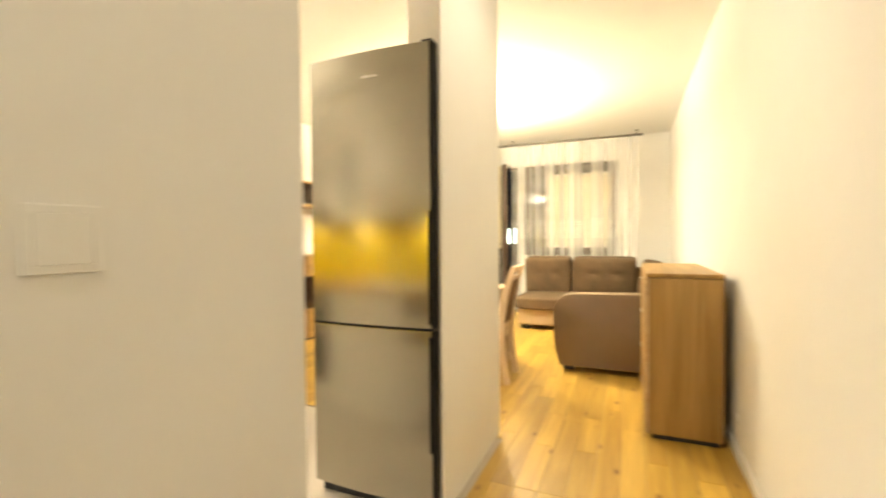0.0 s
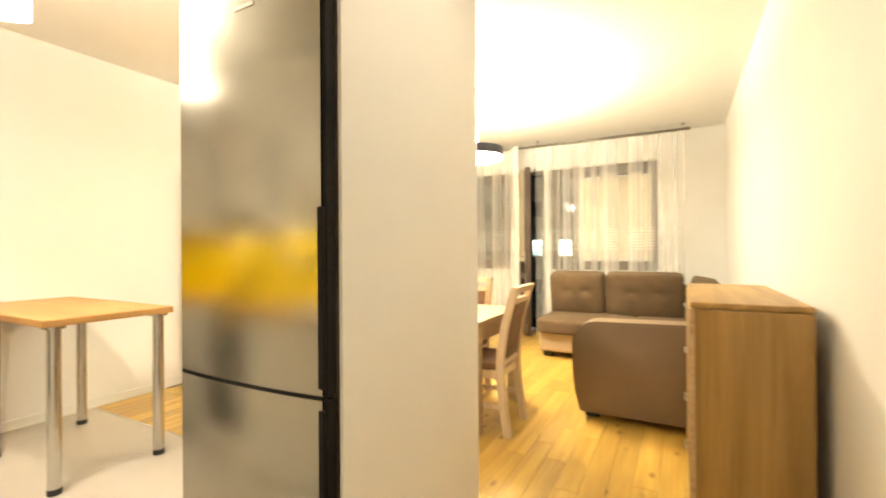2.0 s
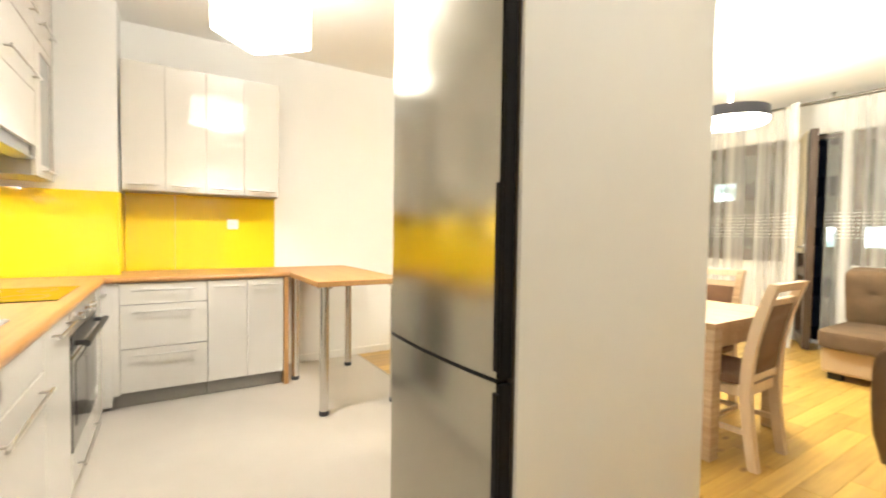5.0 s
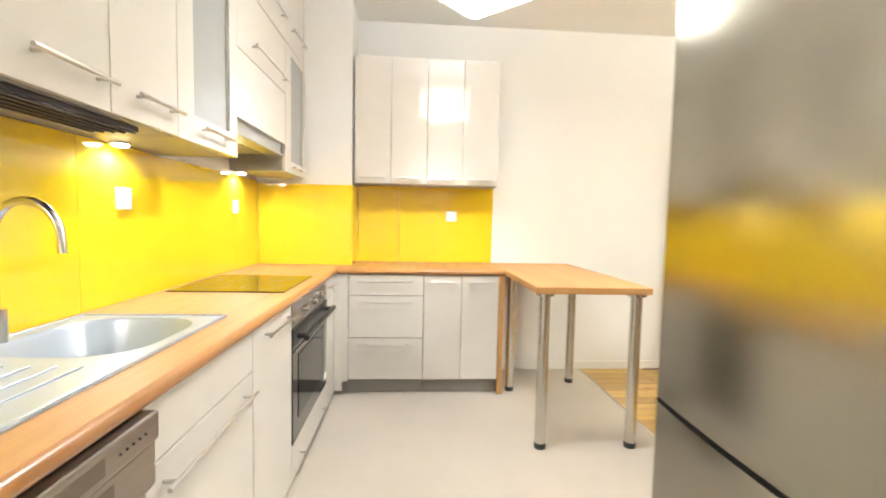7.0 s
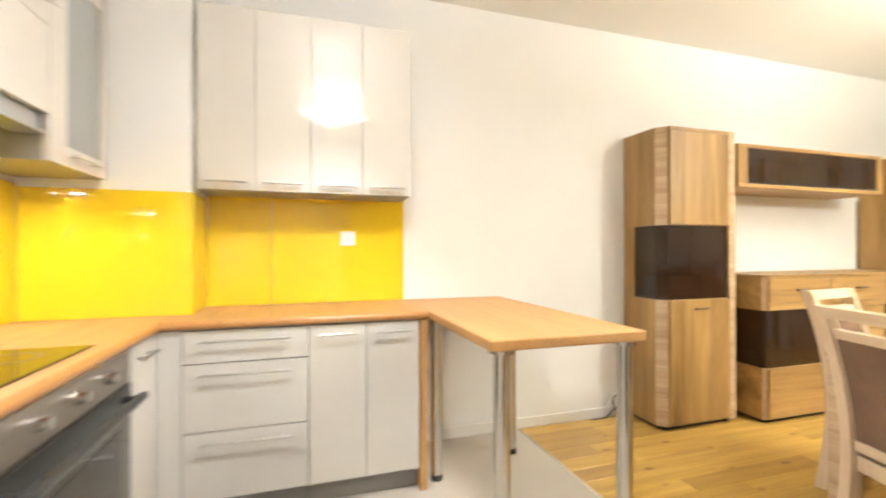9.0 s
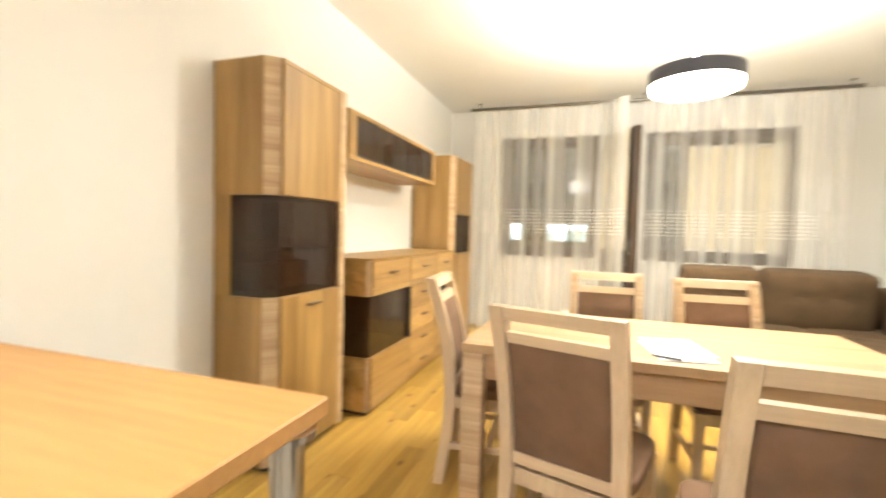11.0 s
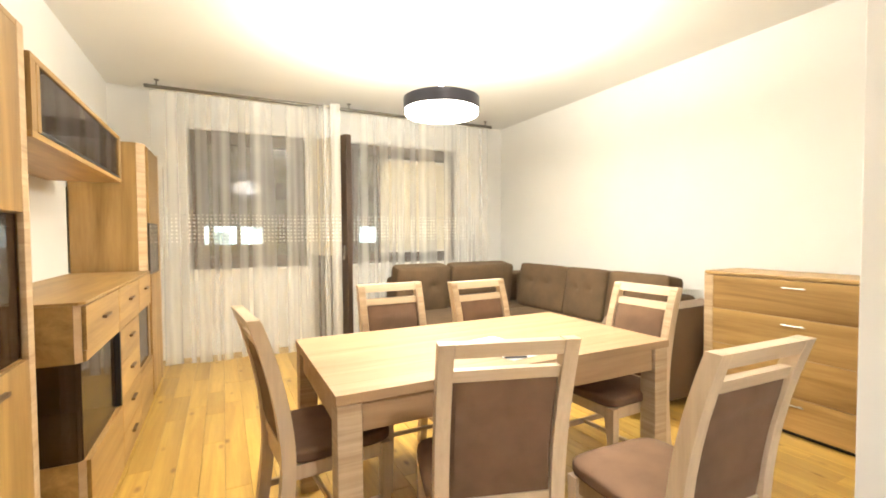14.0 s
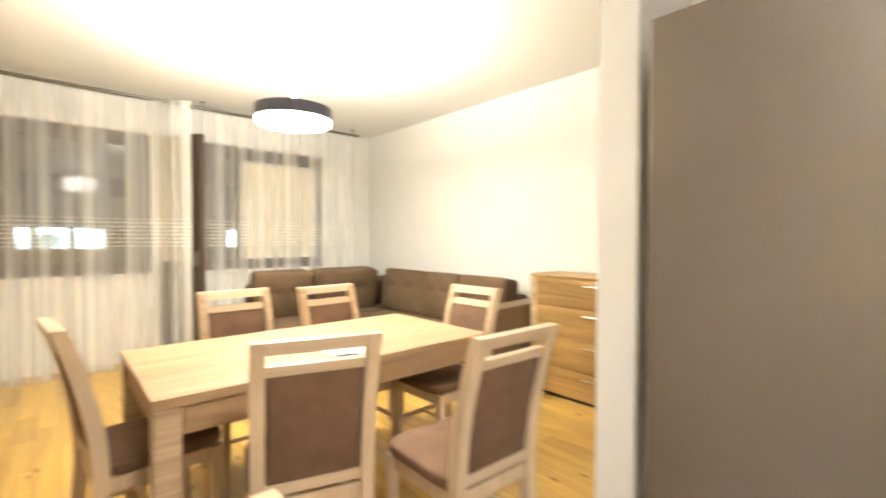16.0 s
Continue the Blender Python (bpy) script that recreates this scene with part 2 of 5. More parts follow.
M = {
    "wall": plain("white_wall_paint", (0.80, 0.79, 0.765), 0.75, vary=0.015, grain=260, bump=0.08),
    "ceil": plain("white_ceiling_paint", (0.82, 0.81, 0.78), 0.85, vary=0.01, grain=200, bump=0.06),
    "vinyl": plain("cream_floor_vinyl", (0.495, 0.447, 0.382), 0.34, vary=0.04, grain=140, bump=0.05),
    "trim": plain("white_trim", (0.80, 0.78, 0.74), 0.4, vary=0.02),
    "plank": wood("oak_floor", (0.40, 0.232, 0.042), (0.61, 0.395, 0.092), "y", 0.34, 0.55, 0.16, 0.15, True),
    "sub": plain("dark_screed", (0.10, 0.07, 0.04), 0.9),
    "oak": wood("oak_veneer", (0.215, 0.116, 0.030), (0.46, 0.285, 0.096), "z", 0.42, 0.45, 0.06),
    "oak_y": wood("oak_veneer_flat", (0.225, 0.122, 0.033), (0.52, 0.325, 0.113), "y", 0.42, 0.45, 0.06),
    "zebra": wood("sawn_oak_edge", (0.40, 0.265, 0.145), (0.62, 0.465, 0.285), "flat", 0.55, 0.9, 0.04),
    "zebra_x": wood("sawn_oak_leg", (0.40, 0.275, 0.165), (0.62, 0.475, 0.31), "flat", 0.55, 1.2, 0.04),
    "pale": wood("pale_oak_top", (0.35, 0.216, 0.106), (0.47, 0.322, 0.182), "x", 0.5, 0.5, 0.05, 0.0),
    "chairwood": wood("bleached_chair_wood", (0.60, 0.455, 0.305), (0.70, 0.56, 0.395), "z", 0.42, 0.5, 0.03),
    "chairwood_x": wood("bleached_chair_rail", (0.60, 0.455, 0.305), (0.70, 0.56, 0.395), "x", 0.42, 0.5, 0.03),
    "beech": wood("beech_worktop", (0.45, 0.238, 0.076), (0.52, 0.292, 0.102), "x", 0.5, 0.6, 0.02, 0.0),
    "beech_edge": wood("beech_edge", (0.40, 0.185, 0.055), (0.50, 0.255, 0.085), "x", 0.32, 0.6, 0.02, 0.12),
    "gloss": plain("ivory_gloss_front", (0.635, 0.605, 0.555), 0.07, vary=0.01, grain=30, bump=0.0),
    "carcass": plain("grey_melamine", (0.30, 0.285, 0.26), 0.5, vary=0.03),
    "yellow": plain("yellow_back_painted_glass", (0.82, 0.59, 0.012), 0.10, vary=0.01, grain=10, bump=0.0, coat=0.8),
    "steel": brushed("brushed_steel", (0.60, 0.62, 0.66), "x", 0.36),
    "sinksteel": plain("satin_sink_steel", (0.46, 0.51, 0.58), 0.34, 0.45, 0.03, 60, 0.0),
    "darksteel": brushed("dark_brushed_steel", (0.38, 0.34, 0.30), "x", 0.34),
    "fridge": brushed("fridge_steel", (0.385, 0.360, 0.297), "z", 0.21, 0.985, 0.012),
    "chrome": plain("satin_chrome", (0.66, 0.64, 0.60), 0.22, 1.0, 0.02, bump=0.0),
    "railmetal": plain("dull_nickel_rail", (0.20, 0.185, 0.16), 0.4, 0.8, 0.04),
    "handle": brushed("satin_nickel", (0.60, 0.58, 0.54), "x", 0.28),
    "seal": plain("dark_rubber_edge", (0.009, 0.008, 0.008), 0.65),
    "black": plain("black_plastic", (0.02, 0.02, 0.02), 0.4),
    "ceramic": plain("black_hob_glass", (0.015, 0.014, 0.012), 0.07, bump=0.0, coat=0.15),
    "ovenglass": plain("oven_door_glass", (0.03, 0.028, 0.026), 0.06, bump=0.0, coat=0.6),
    "fside": plain("fridge_side_grey", (0.185, 0.155, 0.122), 0.36, 0.45, 0.04),
    "white": plain("white_plastic", (0.80, 0.79, 0.76), 0.35, vary=0.01),
    "smoke": glass("smoked_glass", (0.040, 0.018, 0.009), 0.03, 0.62),
    "frost": plain("frosted_glass", (0.36, 0.37, 0.365), 0.22, vary=0.02, grain=60, bump=0.03, coat=0.3),
    "pane": clear_pane(),
    "winwood": wood("dark_window_wood", (0.040, 0.024, 0.015), (0.085, 0.050, 0.030), "z", 0.4, 0.6, 0.05),
    "blind": fabric("cream_blind_cloth", (0.72, 0.66, 0.52), 300, 0.03, 0.9, 0.1),
    "net": sheer_cloth(),
    "seatcloth": fabric("brown_suede_cloth", (0.152, 0.084, 0.046), 380, 0.18, sheen=0.05),
    "sofacloth": fabric("dark_brown_sofa_cloth", (0.100, 0.060, 0.028), 420, 0.14, sheen=0.0),
    "leather": plain("taupe_leatherette", (0.165, 0.103, 0.056), 0.55, vary=0.07, grain=170, bump=0.25),
    "beigebase": plain("beige_leatherette", (0.42, 0.31, 0.19), 0.55, vary=0.06, grain=170, bump=0.25),
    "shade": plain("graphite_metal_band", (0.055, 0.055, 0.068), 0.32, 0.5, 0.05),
    "bronze": plain("dull_bronze_pull", (0.165, 0.105, 0.058), 0.4, 0.5, 0.05),
    "opal": glow("lit_opal_diffuser", (1.0, 0.90, 0.72), 16.0),
    "kshade": glow("lit_white_lampshade", (1.0, 0.93, 0.80), 8.0),
    "puck": glow("lit_puck", (1.0, 0.96, 0.85), 40.0),
    "paper": plain("white_paper", (0.82, 0.82, 0.80), 0.7, vary=0.01),
    "ink": plain("dark_ink", (0.04, 0.04, 0.05), 0.6),
    "litwin": lit_rooms(),
    "farwall": plain("far_facade_plaster", (0.16, 0.15, 0.14), 0.9, vary=0.2),
    "fargl": plain("dark_far_glass", (0.02, 0.02, 0.025), 0.2),
    "ground": plain("night_lawn_and_asphalt", (0.05, 0.05, 0.045), 0.95, vary=0.3),
}


M["seal"].node_tree.nodes["Principled BSDF"].inputs["Specular IOR Level"].default_value = 0.15


# ---- mesh tools ----
BASE = {}


def thing(name, at=(0, 0, 0), label="", category="", group="", kind=""):
    e = new(name)
    e.location = at
    BASE[e] = Matrix.Translation(at)
    e.empty_display_size = 0.1
    return tagged(e, label, category, group, kind)


def mesh_of(name, bm, material, smooth=False):
    bmesh.ops.recalc_face_normals(bm, faces=bm.faces[:])
    me = bpy.data.meshes.new(name)
    bm.to_mesh(me)
    bm.free()
    me.materials.append(M[material])
    if smooth:
        for p in me.polygons:
            p.use_smooth = True
        me.set_sharp_from_angle(angle=radians(38))
    return me


def part(name, bm, material, parent, label="", smooth=False):
    ob = new(name, mesh_of(name, bm, material, smooth))
    ob.parent = parent
    ob.matrix_parent_inverse = BASE.get(parent, Matrix()).inverted()
    return tagged(ob, label)


def solid(name, bm, material, label="", category="", group="", kind="", smooth=False):
    return tagged(new(name, mesh_of(name, bm, material, smooth)), label, category, group, kind)


def box(x0, x1, y0, y1, z0, z1, bevel=0.0, bm=None, seg=2):
    bm = bm or bmesh.new()
    g = bmesh.ops.create_cube(bm, size=1.0)
    bmesh.ops.transform(bm, matrix=Matrix.Translation(((x0 + x1) / 2, (y0 + y1) / 2, (z0 + z1) / 2)) @ Matrix.Diagonal((abs(x1 - x0), abs(y1 - y0), abs(z1 - z0), 1)), verts=g["verts"])
    if bevel:
        es = list({e for v in g["verts"] for e in v.link_edges})
        bmesh.ops.bevel(bm, geom=es, offset=bevel, segments=seg, affect="EDGES", profile=0.5)
    return bm


def rod(p0, p1, r, bm=None, seg=14, r2=None):
    bm = bm or bmesh.new()
    p0, p1 = Vector(p0), Vector(p1)
    d = p1 - p0
    m = Matrix.Translation((p0 + p1) / 2) @ d.to_track_quat("Z", "Y").to_matrix().to_4x4()
    bmesh.ops.create_cone(bm, cap_ends=True, segments=seg, radius1=r, radius2=r if r2 is None else r2, depth=d.length, matrix=m)
    return bm


def loft(loops, bm=None, cap0=True, cap1=True, closed=True):
    bm = bm or bmesh.new()
    vs = [[bm.verts.new(p) for p in lp] for lp in loops]
    n = len(vs[0])
    for a, b in zip(vs, vs[1:]):
        for i in range(n if closed else n - 1):
            j = (i + 1) % n
            bm.faces.new((a[i], a[j], b[j], b[i]))
    if cap0:
        bm.faces.new(vs[0][::-1])
    if cap1:
        bm.faces.new(vs[-1])
    return bm


def rrect(x0, x1, y0, y1, z, r, n=5):
    """Rounded rectangle loop in a level plane."""
    out = []
    for cx, cy, a0 in ((x1 - r, y1 - r, 0), (x0 + r, y1 - r, 90), (x0 + r, y0 + r, 180), (x1 - r, y0 + r, 270)):
        for k in range(n + 1):
            a = radians(a0 + 90 * k / n)
            out.append((cx + r * math.cos(a), cy + r * math.sin(a), z))
    return out


def tube(points, r, bm=None, seg=10):
    pts = [Vector(p) for p in points]
    loops = []
    side = None
    for i, p in enumerate(pts):
        d = (pts[min(i + 1, len(pts) - 1)] - pts[max(i - 1, 0)]).normalized()
        if side is None:
            side = d.orthogonal().normalized()
        side = (side - d * side.dot(d)).normalized()
        up = d.cross(side)
        loops.append([tuple(p + r * (math.cos(a) * side + math.sin(a) * up)) for a in [2 * math.pi * k / seg for k in range(seg)]])
    return loft(loops, bm)


def puff(cx, cy, cz, sx, sy, sz, power=5.0, cuts=9, bulge=0.0, tilt=None, dents=(), face=0):
    """A stuffed cushion: a rounded block, fuller in the middle, with tufted dents on one face."""
    bm = bmesh.new()
    bmesh.ops.create_cube(bm, size=2.0)
    bmesh.ops.subdivide_edges(bm, edges=bm.edges[:], cuts=cuts, use_grid_fill=True)
    for v in bm.verts:
        p = v.co.copy()
        k = (abs(p.x) ** power + abs(p.y) ** power + abs(p.z) ** power) ** (1 / power)
        q = p / k
        f = 1 + bulge * (1 - min(1, max(abs(p[(face + 1) % 3]), abs(p[(face + 2) % 3])) ** 2))
        q[face] *= f
        for da, db in dents:
            g = (p[(face + 1) % 3] - da) ** 2 + (p[(face + 2) % 3] - db) ** 2
            q[face] *= 1 - 0.38 * math.exp(-g / 0.022)
        v.co = Vector((q.x * sx / 2, q.y * sy / 2, q.z * sz / 2))
    m = Matrix.Translation((cx, cy, cz)) @ (tilt or Matrix())
    bmesh.ops.transform(bm, matrix=m, verts=bm.verts[:])
    return bm


def bar_handle(parent, a, b, out, r=0.006, metal="handle"):
    """Round bar on two short posts; a and b are its ends, out the way it stands off the front."""
    a, b, out = Vector(a), Vector(b), Vector(out)
    d = (b - a).normalized()
    bm = rod(a - d * 0.015, b + d * 0.015, r, seg=10)
    for p in (a + d * 0.02, b - d * 0.02):
        rod(p, p - out, r * 0.85, bm, 8)
    return part("handle", bm, metal, parent, "satin steel bar handle" if metal == "handle" else "thick black handle", True)


# ---- large structure ----
def structure(name, bm, material, label, category="wall"):
    return solid(name, bm, material, label, category, kind="structure")


structure("wall_west", box(-0.15, 0.05, -0.15, 7.6, -0.1, H), "wall", "white painted wall of kitchen and living room")
structure("wall_kitchen_south", box(0.05, 3.37, -0.15, 0, -0.1, H), "wall", "white painted wall behind the kitchen counter")
structure("wall_hall_west", box(3.372, 3.495, -1.6, 0.707, -0.1, H, 0.004), "wall", "white painted wall between hall and kitchen")
structure("wall_hall_south", box(3.372, 4.83, -1.75, -1.6, -0.1, H), "wall", "white painted end wall of the hall")
structure("wall_hall_east", box(4.62, 4.83, -1.6, 1.60, -0.1, H, 0.004), "wall", "white painted hall wall standing proud")
structure("wall_east", box(4.68, 4.83, 1.602, 7.6, -0.1, H), "wall", "white painted living room wall")
structure("wall_partition", box(2.82, 3.347, 2.49, 2.66, 0, H, 0.004), "wall", "white painted partition behind the fridge")
structure("wall_fridge_wing", box(3.349, 3.364, 1.745, 2.66, 0, H, 0.003), "wall", "white painted side of the fridge niche")
structure("wall_column", box(0.05, 0.372, 0.0, 0.678, 0, H), "wall", "white boxed-in corner column in the kitchen", "column")
structure("ceiling", box(-0.15, 4.83, -1.75, 7.6, H, H + 0.12), "ceil", "white painted ceiling", "ceiling")
structure("kitchen_floor", box(0.05, 3.40, 0, 2.57, -0.1, 0.001), "vinyl", "cream vinyl kitchen floor", "floor")

W1, DR, W2 = (0.73, 1.93), (1.99, 2.38), (2.44, 3.92)      # window, balcony door, window
SILL, HEAD = 0.93, 2.43
nw = bmesh.new()
for x0, x1, z0, z1 in ((0.05, W1[0], -0.1, H), (W1[1], DR[0], -0.1, H), (DR[1], W2[0], -0.1, H), (W2[1], 4.68, -0.1, H), (W1[0], W1[1], -0.1, SILL), (W2[0], W2[1], -0.1, SILL),
                       (W1[0], W1[1], HEAD, H), (DR[0], DR[1], HEAD, H), (W2[0], W2[1], HEAD, H), (DR[0], DR[1], -0.1, 0.0)):
    box(x0, x1, 7.38, 7.62, z0, z1, bm=nw)
structure("wall_north", nw, "wall", "white painted window wall")

tr = bmesh.new()
for a in ((0.052, 0.066, 1.80, 3.44, 0, 0.07), (0.052, 0.066, 6.69, 7.36, 0, 0.07), (4.664, 4.678, 1.62, 3.15, 0, 0.07), (0.07, 1.97, 7.364, 7.378, 0, 0.07), (2.40, 4.66, 7.364, 7.378, 0, 0.07), (3.497, 3.509, -1.58, 0.69, 0, 0.07),
          (4.606, 4.618, -1.58, 1.59, 0, 0.07)):
    box(*a, 0.003, tr)
structure("baseboard", tr, "trim", "low white baseboard along the walls", "baseboard")
structure("trim", box(0.07, 3.395, 2.562, 2.578, 0.0005, 0.003), "chrome", "thin metal strip between vinyl and wood", "trim")


# ---- windows ----
def window(name, x0, x1, sashes):
    w = thing(name, (x0, 7.46, SILL), "dark brown wooden window with night outside", "window", kind="structure")
    f = bmesh.new()
    for a in ((x0, x0 + 0.06, SILL, HEAD), (x1 - 0.06, x1, SILL, HEAD), (x0 + 0.06, x1 - 0.06, SILL, SILL + 0.06), (x0 + 0.06, x1 - 0.06, HEAD - 0.06, HEAD)):
        box(a[0], a[1], 7.43, 7.50, a[2], a[3], 0.006, f)
    part("window_frame", f, "winwood", w)
    xs = [x0 + 0.06 + (x1 - x0 - 0.12) * k for k in sashes]
    for a, b in zip(xs, xs[1:]):
        s = bmesh.new()
        for q in ((a, a + 0.075, SILL + 0.06, HEAD - 0.06), (b - 0.075, b, SILL + 0.06, HEAD - 0.06), (a + 0.075, b - 0.075, SILL + 0.06, SILL + 0.14), (a + 0.075, b - 0.075, HEAD - 0.14, HEAD - 0.06)):
            box(q[0] + 0.001, q[1] - 0.001, 7.41, 7.48, q[2], q[3], 0.008, s)
        sash = part("sash", s, "winwood", w)
        pane = part("pane", box(a + 0.07, b - 0.07, 7.44, 7.446, SILL + 0.13, HEAD - 0.13), "pane", sash, "dark window pane")
        pane.visible_shadow = False
    part("window_sill", box(x0 - 0.04, x1 + 0.04, 7.352, 7.43, SILL - 0.03, SILL - 0.004, 0.006), "trim", w, "white window sill")
    return w


window("window_1", *W1, (0, 1))
window("window_2", *W2, (0, 0.29, 1))
bl = thing("roller_blind", (3.35, 7.42, 1.10), "cream roller blind drawn down inside the window", "blind")
part("cloth", box(2.87, 3.84, 7.398, 7.402, 1.09, 2.23), "blind", bl)
part("roller", rod((2.86, 7.395, 2.245), (3.85, 7.395, 2.245), 0.016), "trim", bl)
part("bottom_bar", box(2.87, 3.84, 7.394, 7.406, 1.065, 1.09, 0.003), "trim", bl)

dr = thing("door_1", (DR[0], 7.40, 0), "dark brown glazed balcony door standing open into the room", "door", kind="structure")
f = bmesh.new()
for a in ((DR[0], DR[0] + 0.05, 0, HEAD), (DR[1] - 0.05, DR[1], 0, HEAD), (DR[0] + 0.05, DR[1] - 0.05, HEAD - 0.05, HEAD)):
    box(a[0], a[1], 7.43, 7.50, a[2], a[3], 0.006, f)
part("door_frame", f, "winwood", dr)
# leaf, hinged at the west jamb and swung inward
LA = math.atan2(6.83 - 7.42, 2.30 - 2.02)
LM = Matrix.Translation((2.02, 7.42, 0)) @ Matrix.Rotation(LA, 4, "Z")
lf = bmesh.new()
LW = 0.655
for a in ((0, 0.09, 0.02, HEAD - 0.03), (LW - 0.115, LW, 0.02, HEAD - 0.03), (0.09, LW - 0.115, 0.02, 0.14), (0.09, LW - 0.115, HEAD - 0.13, HEAD - 0.03), (0.09, LW - 0.115, 0.80, 0.90)):
    box(a[0], a[1], -0.035, 0.035, a[2], a[3], 0.006, lf)
bmesh.ops.transform(lf, matrix=LM, verts=lf.verts[:])
leaf = part("leaf", lf, "winwood", dr)
for z0, z1 in ((0.14, 0.80), (0.90, HEAD - 0.13)):
    g = box(0.088, LW - 0.113, -0.004, 0.004, z0 - 0.005, z1 + 0.005)
    bmesh.ops.transform(g, matrix=LM, verts=g.verts[:])
    part("pane", g, "pane", leaf).visible_shadow = False
g = box(0.004, LW - 0.105, -0.050, -0.045, 1.06, HEAD - 0.045)
rod((0.004, -0.05, HEAD - 0.045), (LW - 0.105, -0.05, HEAD - 0.045), 0.014, g, 10)
bmesh.ops.transform(g, matrix=LM, verts=g.verts[:])
part("blind", g, "blind", leaf, "cream blind on the door pane")
hd = box(LW - 0.065, LW - 0.030, -0.048, -0.036, 1.02, 1.18, 0.004)
rod((LW - 0.047, -0.045, 1.13), (LW - 0.047, -0.085, 1.13), 0.009, hd)
rod((LW - 0.047, -0.080, 1.13), (LW - 0.16, -0.080, 1.13), 0.009, hd)
bmesh.ops.transform(hd, matrix=LM, verts=hd.verts[:])
part("door_handle", hd, "chrome", leaf, "metal lever handle", True)


# ---- curtains ----
def curtain(pts, z0, z1, amp, pitch, label, seed):
    """Pleated net hung along a line on plan."""
    rng = random.Random(seed)
    P = [Vector((*p, 0)) for p in pts]
    samples, s = [], 0.0
    for a, b in zip(P, P[1:]):
        n = max(2, int((b - a).length / 0.012))
        for k in range(n):
            samples.append((a.lerp(b, k / n), (b - a).normalized(), s + (b - a).length * k / n))
        s += (b - a).length
    ph = [rng.uniform(0, 6.28) for _ in range(4)]
    loops, us = [], []
    levels = [z1, z1 - 0.06, z1 - 0.2, 1.9, 1.3, 0.7, 0.3, z0]
    for z in levels:
        k = 0.45 + 0.55 * min(1, (z1 - z) / 1.6)
        row = []
        for p, d, u in samples:
            w = amp * k * (math.sin(6.28 * u / pitch + ph[0] + 0.9 * math.sin(3.1 * u + ph[1])) + 0.45 * math.sin(6.28 * u / (pitch * 0.47) + ph[2]) + 0.3 * math.sin(2.3 * u + z + ph[3]))
            q = p + Vector((-d.y, d.x, 0)) * w
            row.append((q.x, q.y, z + (0.008 * math.sin(9 * u) if z == z0 else 0)))
        loops.append(row)
    bm = bmesh.new()
    uv = bm.loops.layers.uv.new("cloth")
    vs = [[bm.verts.new(c) for c in r] for r in loops]
    for i in range(len(vs) - 1):
        for j in range(len(vs[0]) - 1):
            fc = bm.faces.new((vs[i][j], vs[i][j + 1], vs[i + 1][j + 1], vs[i + 1][j]))
            for lp, (a, b) in zip(fc.loops, ((i, j), (i, j + 1), (i + 1, j + 1), (i + 1, j))):
                lp[uv].uv = (samples[b][2], levels[a])
    me = bpy.data.meshes.new("net_curtain")
    bm.to_mesh(me)
    bm.free()
    me.materials.append(M["net"])
    for p in me.polygons:
        p.use_smooth = True
    return tagged(new("net_curtain", me), label, "curtain", "net curtains")


ROD_Y, ROD_Z = 7.05, 2.725
curtain([(0.44, ROD_Y), (1.70, ROD_Y), (1.93, 6.97), (2.10, 6.87), (2.03, 6.86), (2.16, 6.80), (2.09, 6.79), (2.20, 6.74)], 0.015, ROD_Z - 0.03, 0.0035, 0.17, "white sheer net curtain pushed aside by the open door", 3)
curtain([(2.36, 7.0), (2.62, ROD_Y), (4.25, ROD_Y)], 0.015, ROD_Z - 0.03, 0.0035, 0.19, "white sheer net curtain with an embroidered band behind the sofa", 5)
cr = thing("curtain_rod", (2.35, ROD_Y, ROD_Z), "slim brushed metal curtain rail hung from the ceiling", "curtain rod")
part("rail", rod((0.42, ROD_Y, ROD_Z), (4.28, ROD_Y, ROD_Z), 0.017, seg=12), "railmetal", cr, smooth=True)
part("rail", rod((0.46, ROD_Y + 0.05, ROD_Z + 0.012), (4.24, ROD_Y + 0.05, ROD_Z + 0.012), 0.010, seg=12), "railmetal", cr, smooth=True)
for x in (0.50, 2.37, 4.22):
    part("bracket", rod((x, ROD_Y + 0.02, H - 0.008), (x, ROD_Y + 0.02, ROD_Z), 0.006, rod((x, ROD_Y + 0.02, H - 0.008), (x, ROD_Y + 0.02, H), 0.022)), "railmetal", cr)
for x in (0.42, 4.28):
    part("finial", rod((x - 0.02, ROD_Y, ROD_Z), (x + 0.02, ROD_Y, ROD_Z), 0.019), "railmetal", cr, smooth=True)

# ---- lamps ----
lp = thing("pendant_lamp", (*LIV, 2.09), "round pendant lamp with graphite band and lit opal diffuser", "lamp")
ring = lambda r, z, n=48: [(LIV[0] + r * math.cos(6.28318 * k / n), LIV[1] + r * math.sin(6.28318 * k / n), z) for k in range(n)]
part("shade", loft([ring(0.264, 2.150), ring(0.264, 2.232), ring(0.258, 2.232), ring(0.258, 2.150), ring(0.264, 2.150)], cap0=False, cap1=False), "shade", lp, "graphite metal band", True)
part("diffuser", loft([ring(0.255, 2.20), ring(0.256, 2.134), ring(0.249, 2.120), ring(0.225, 2.114)], cap0=True), "opal", lp, "lit white opal diffuser", True)
part("cord", rod((*LIV, 2.22), (*LIV, H - 0.03), 0.012), "white", lp)
part("canopy", rod((*LIV, H - 0.035), (*LIV, H), 0.055, seg=24), "white", lp, smooth=True)

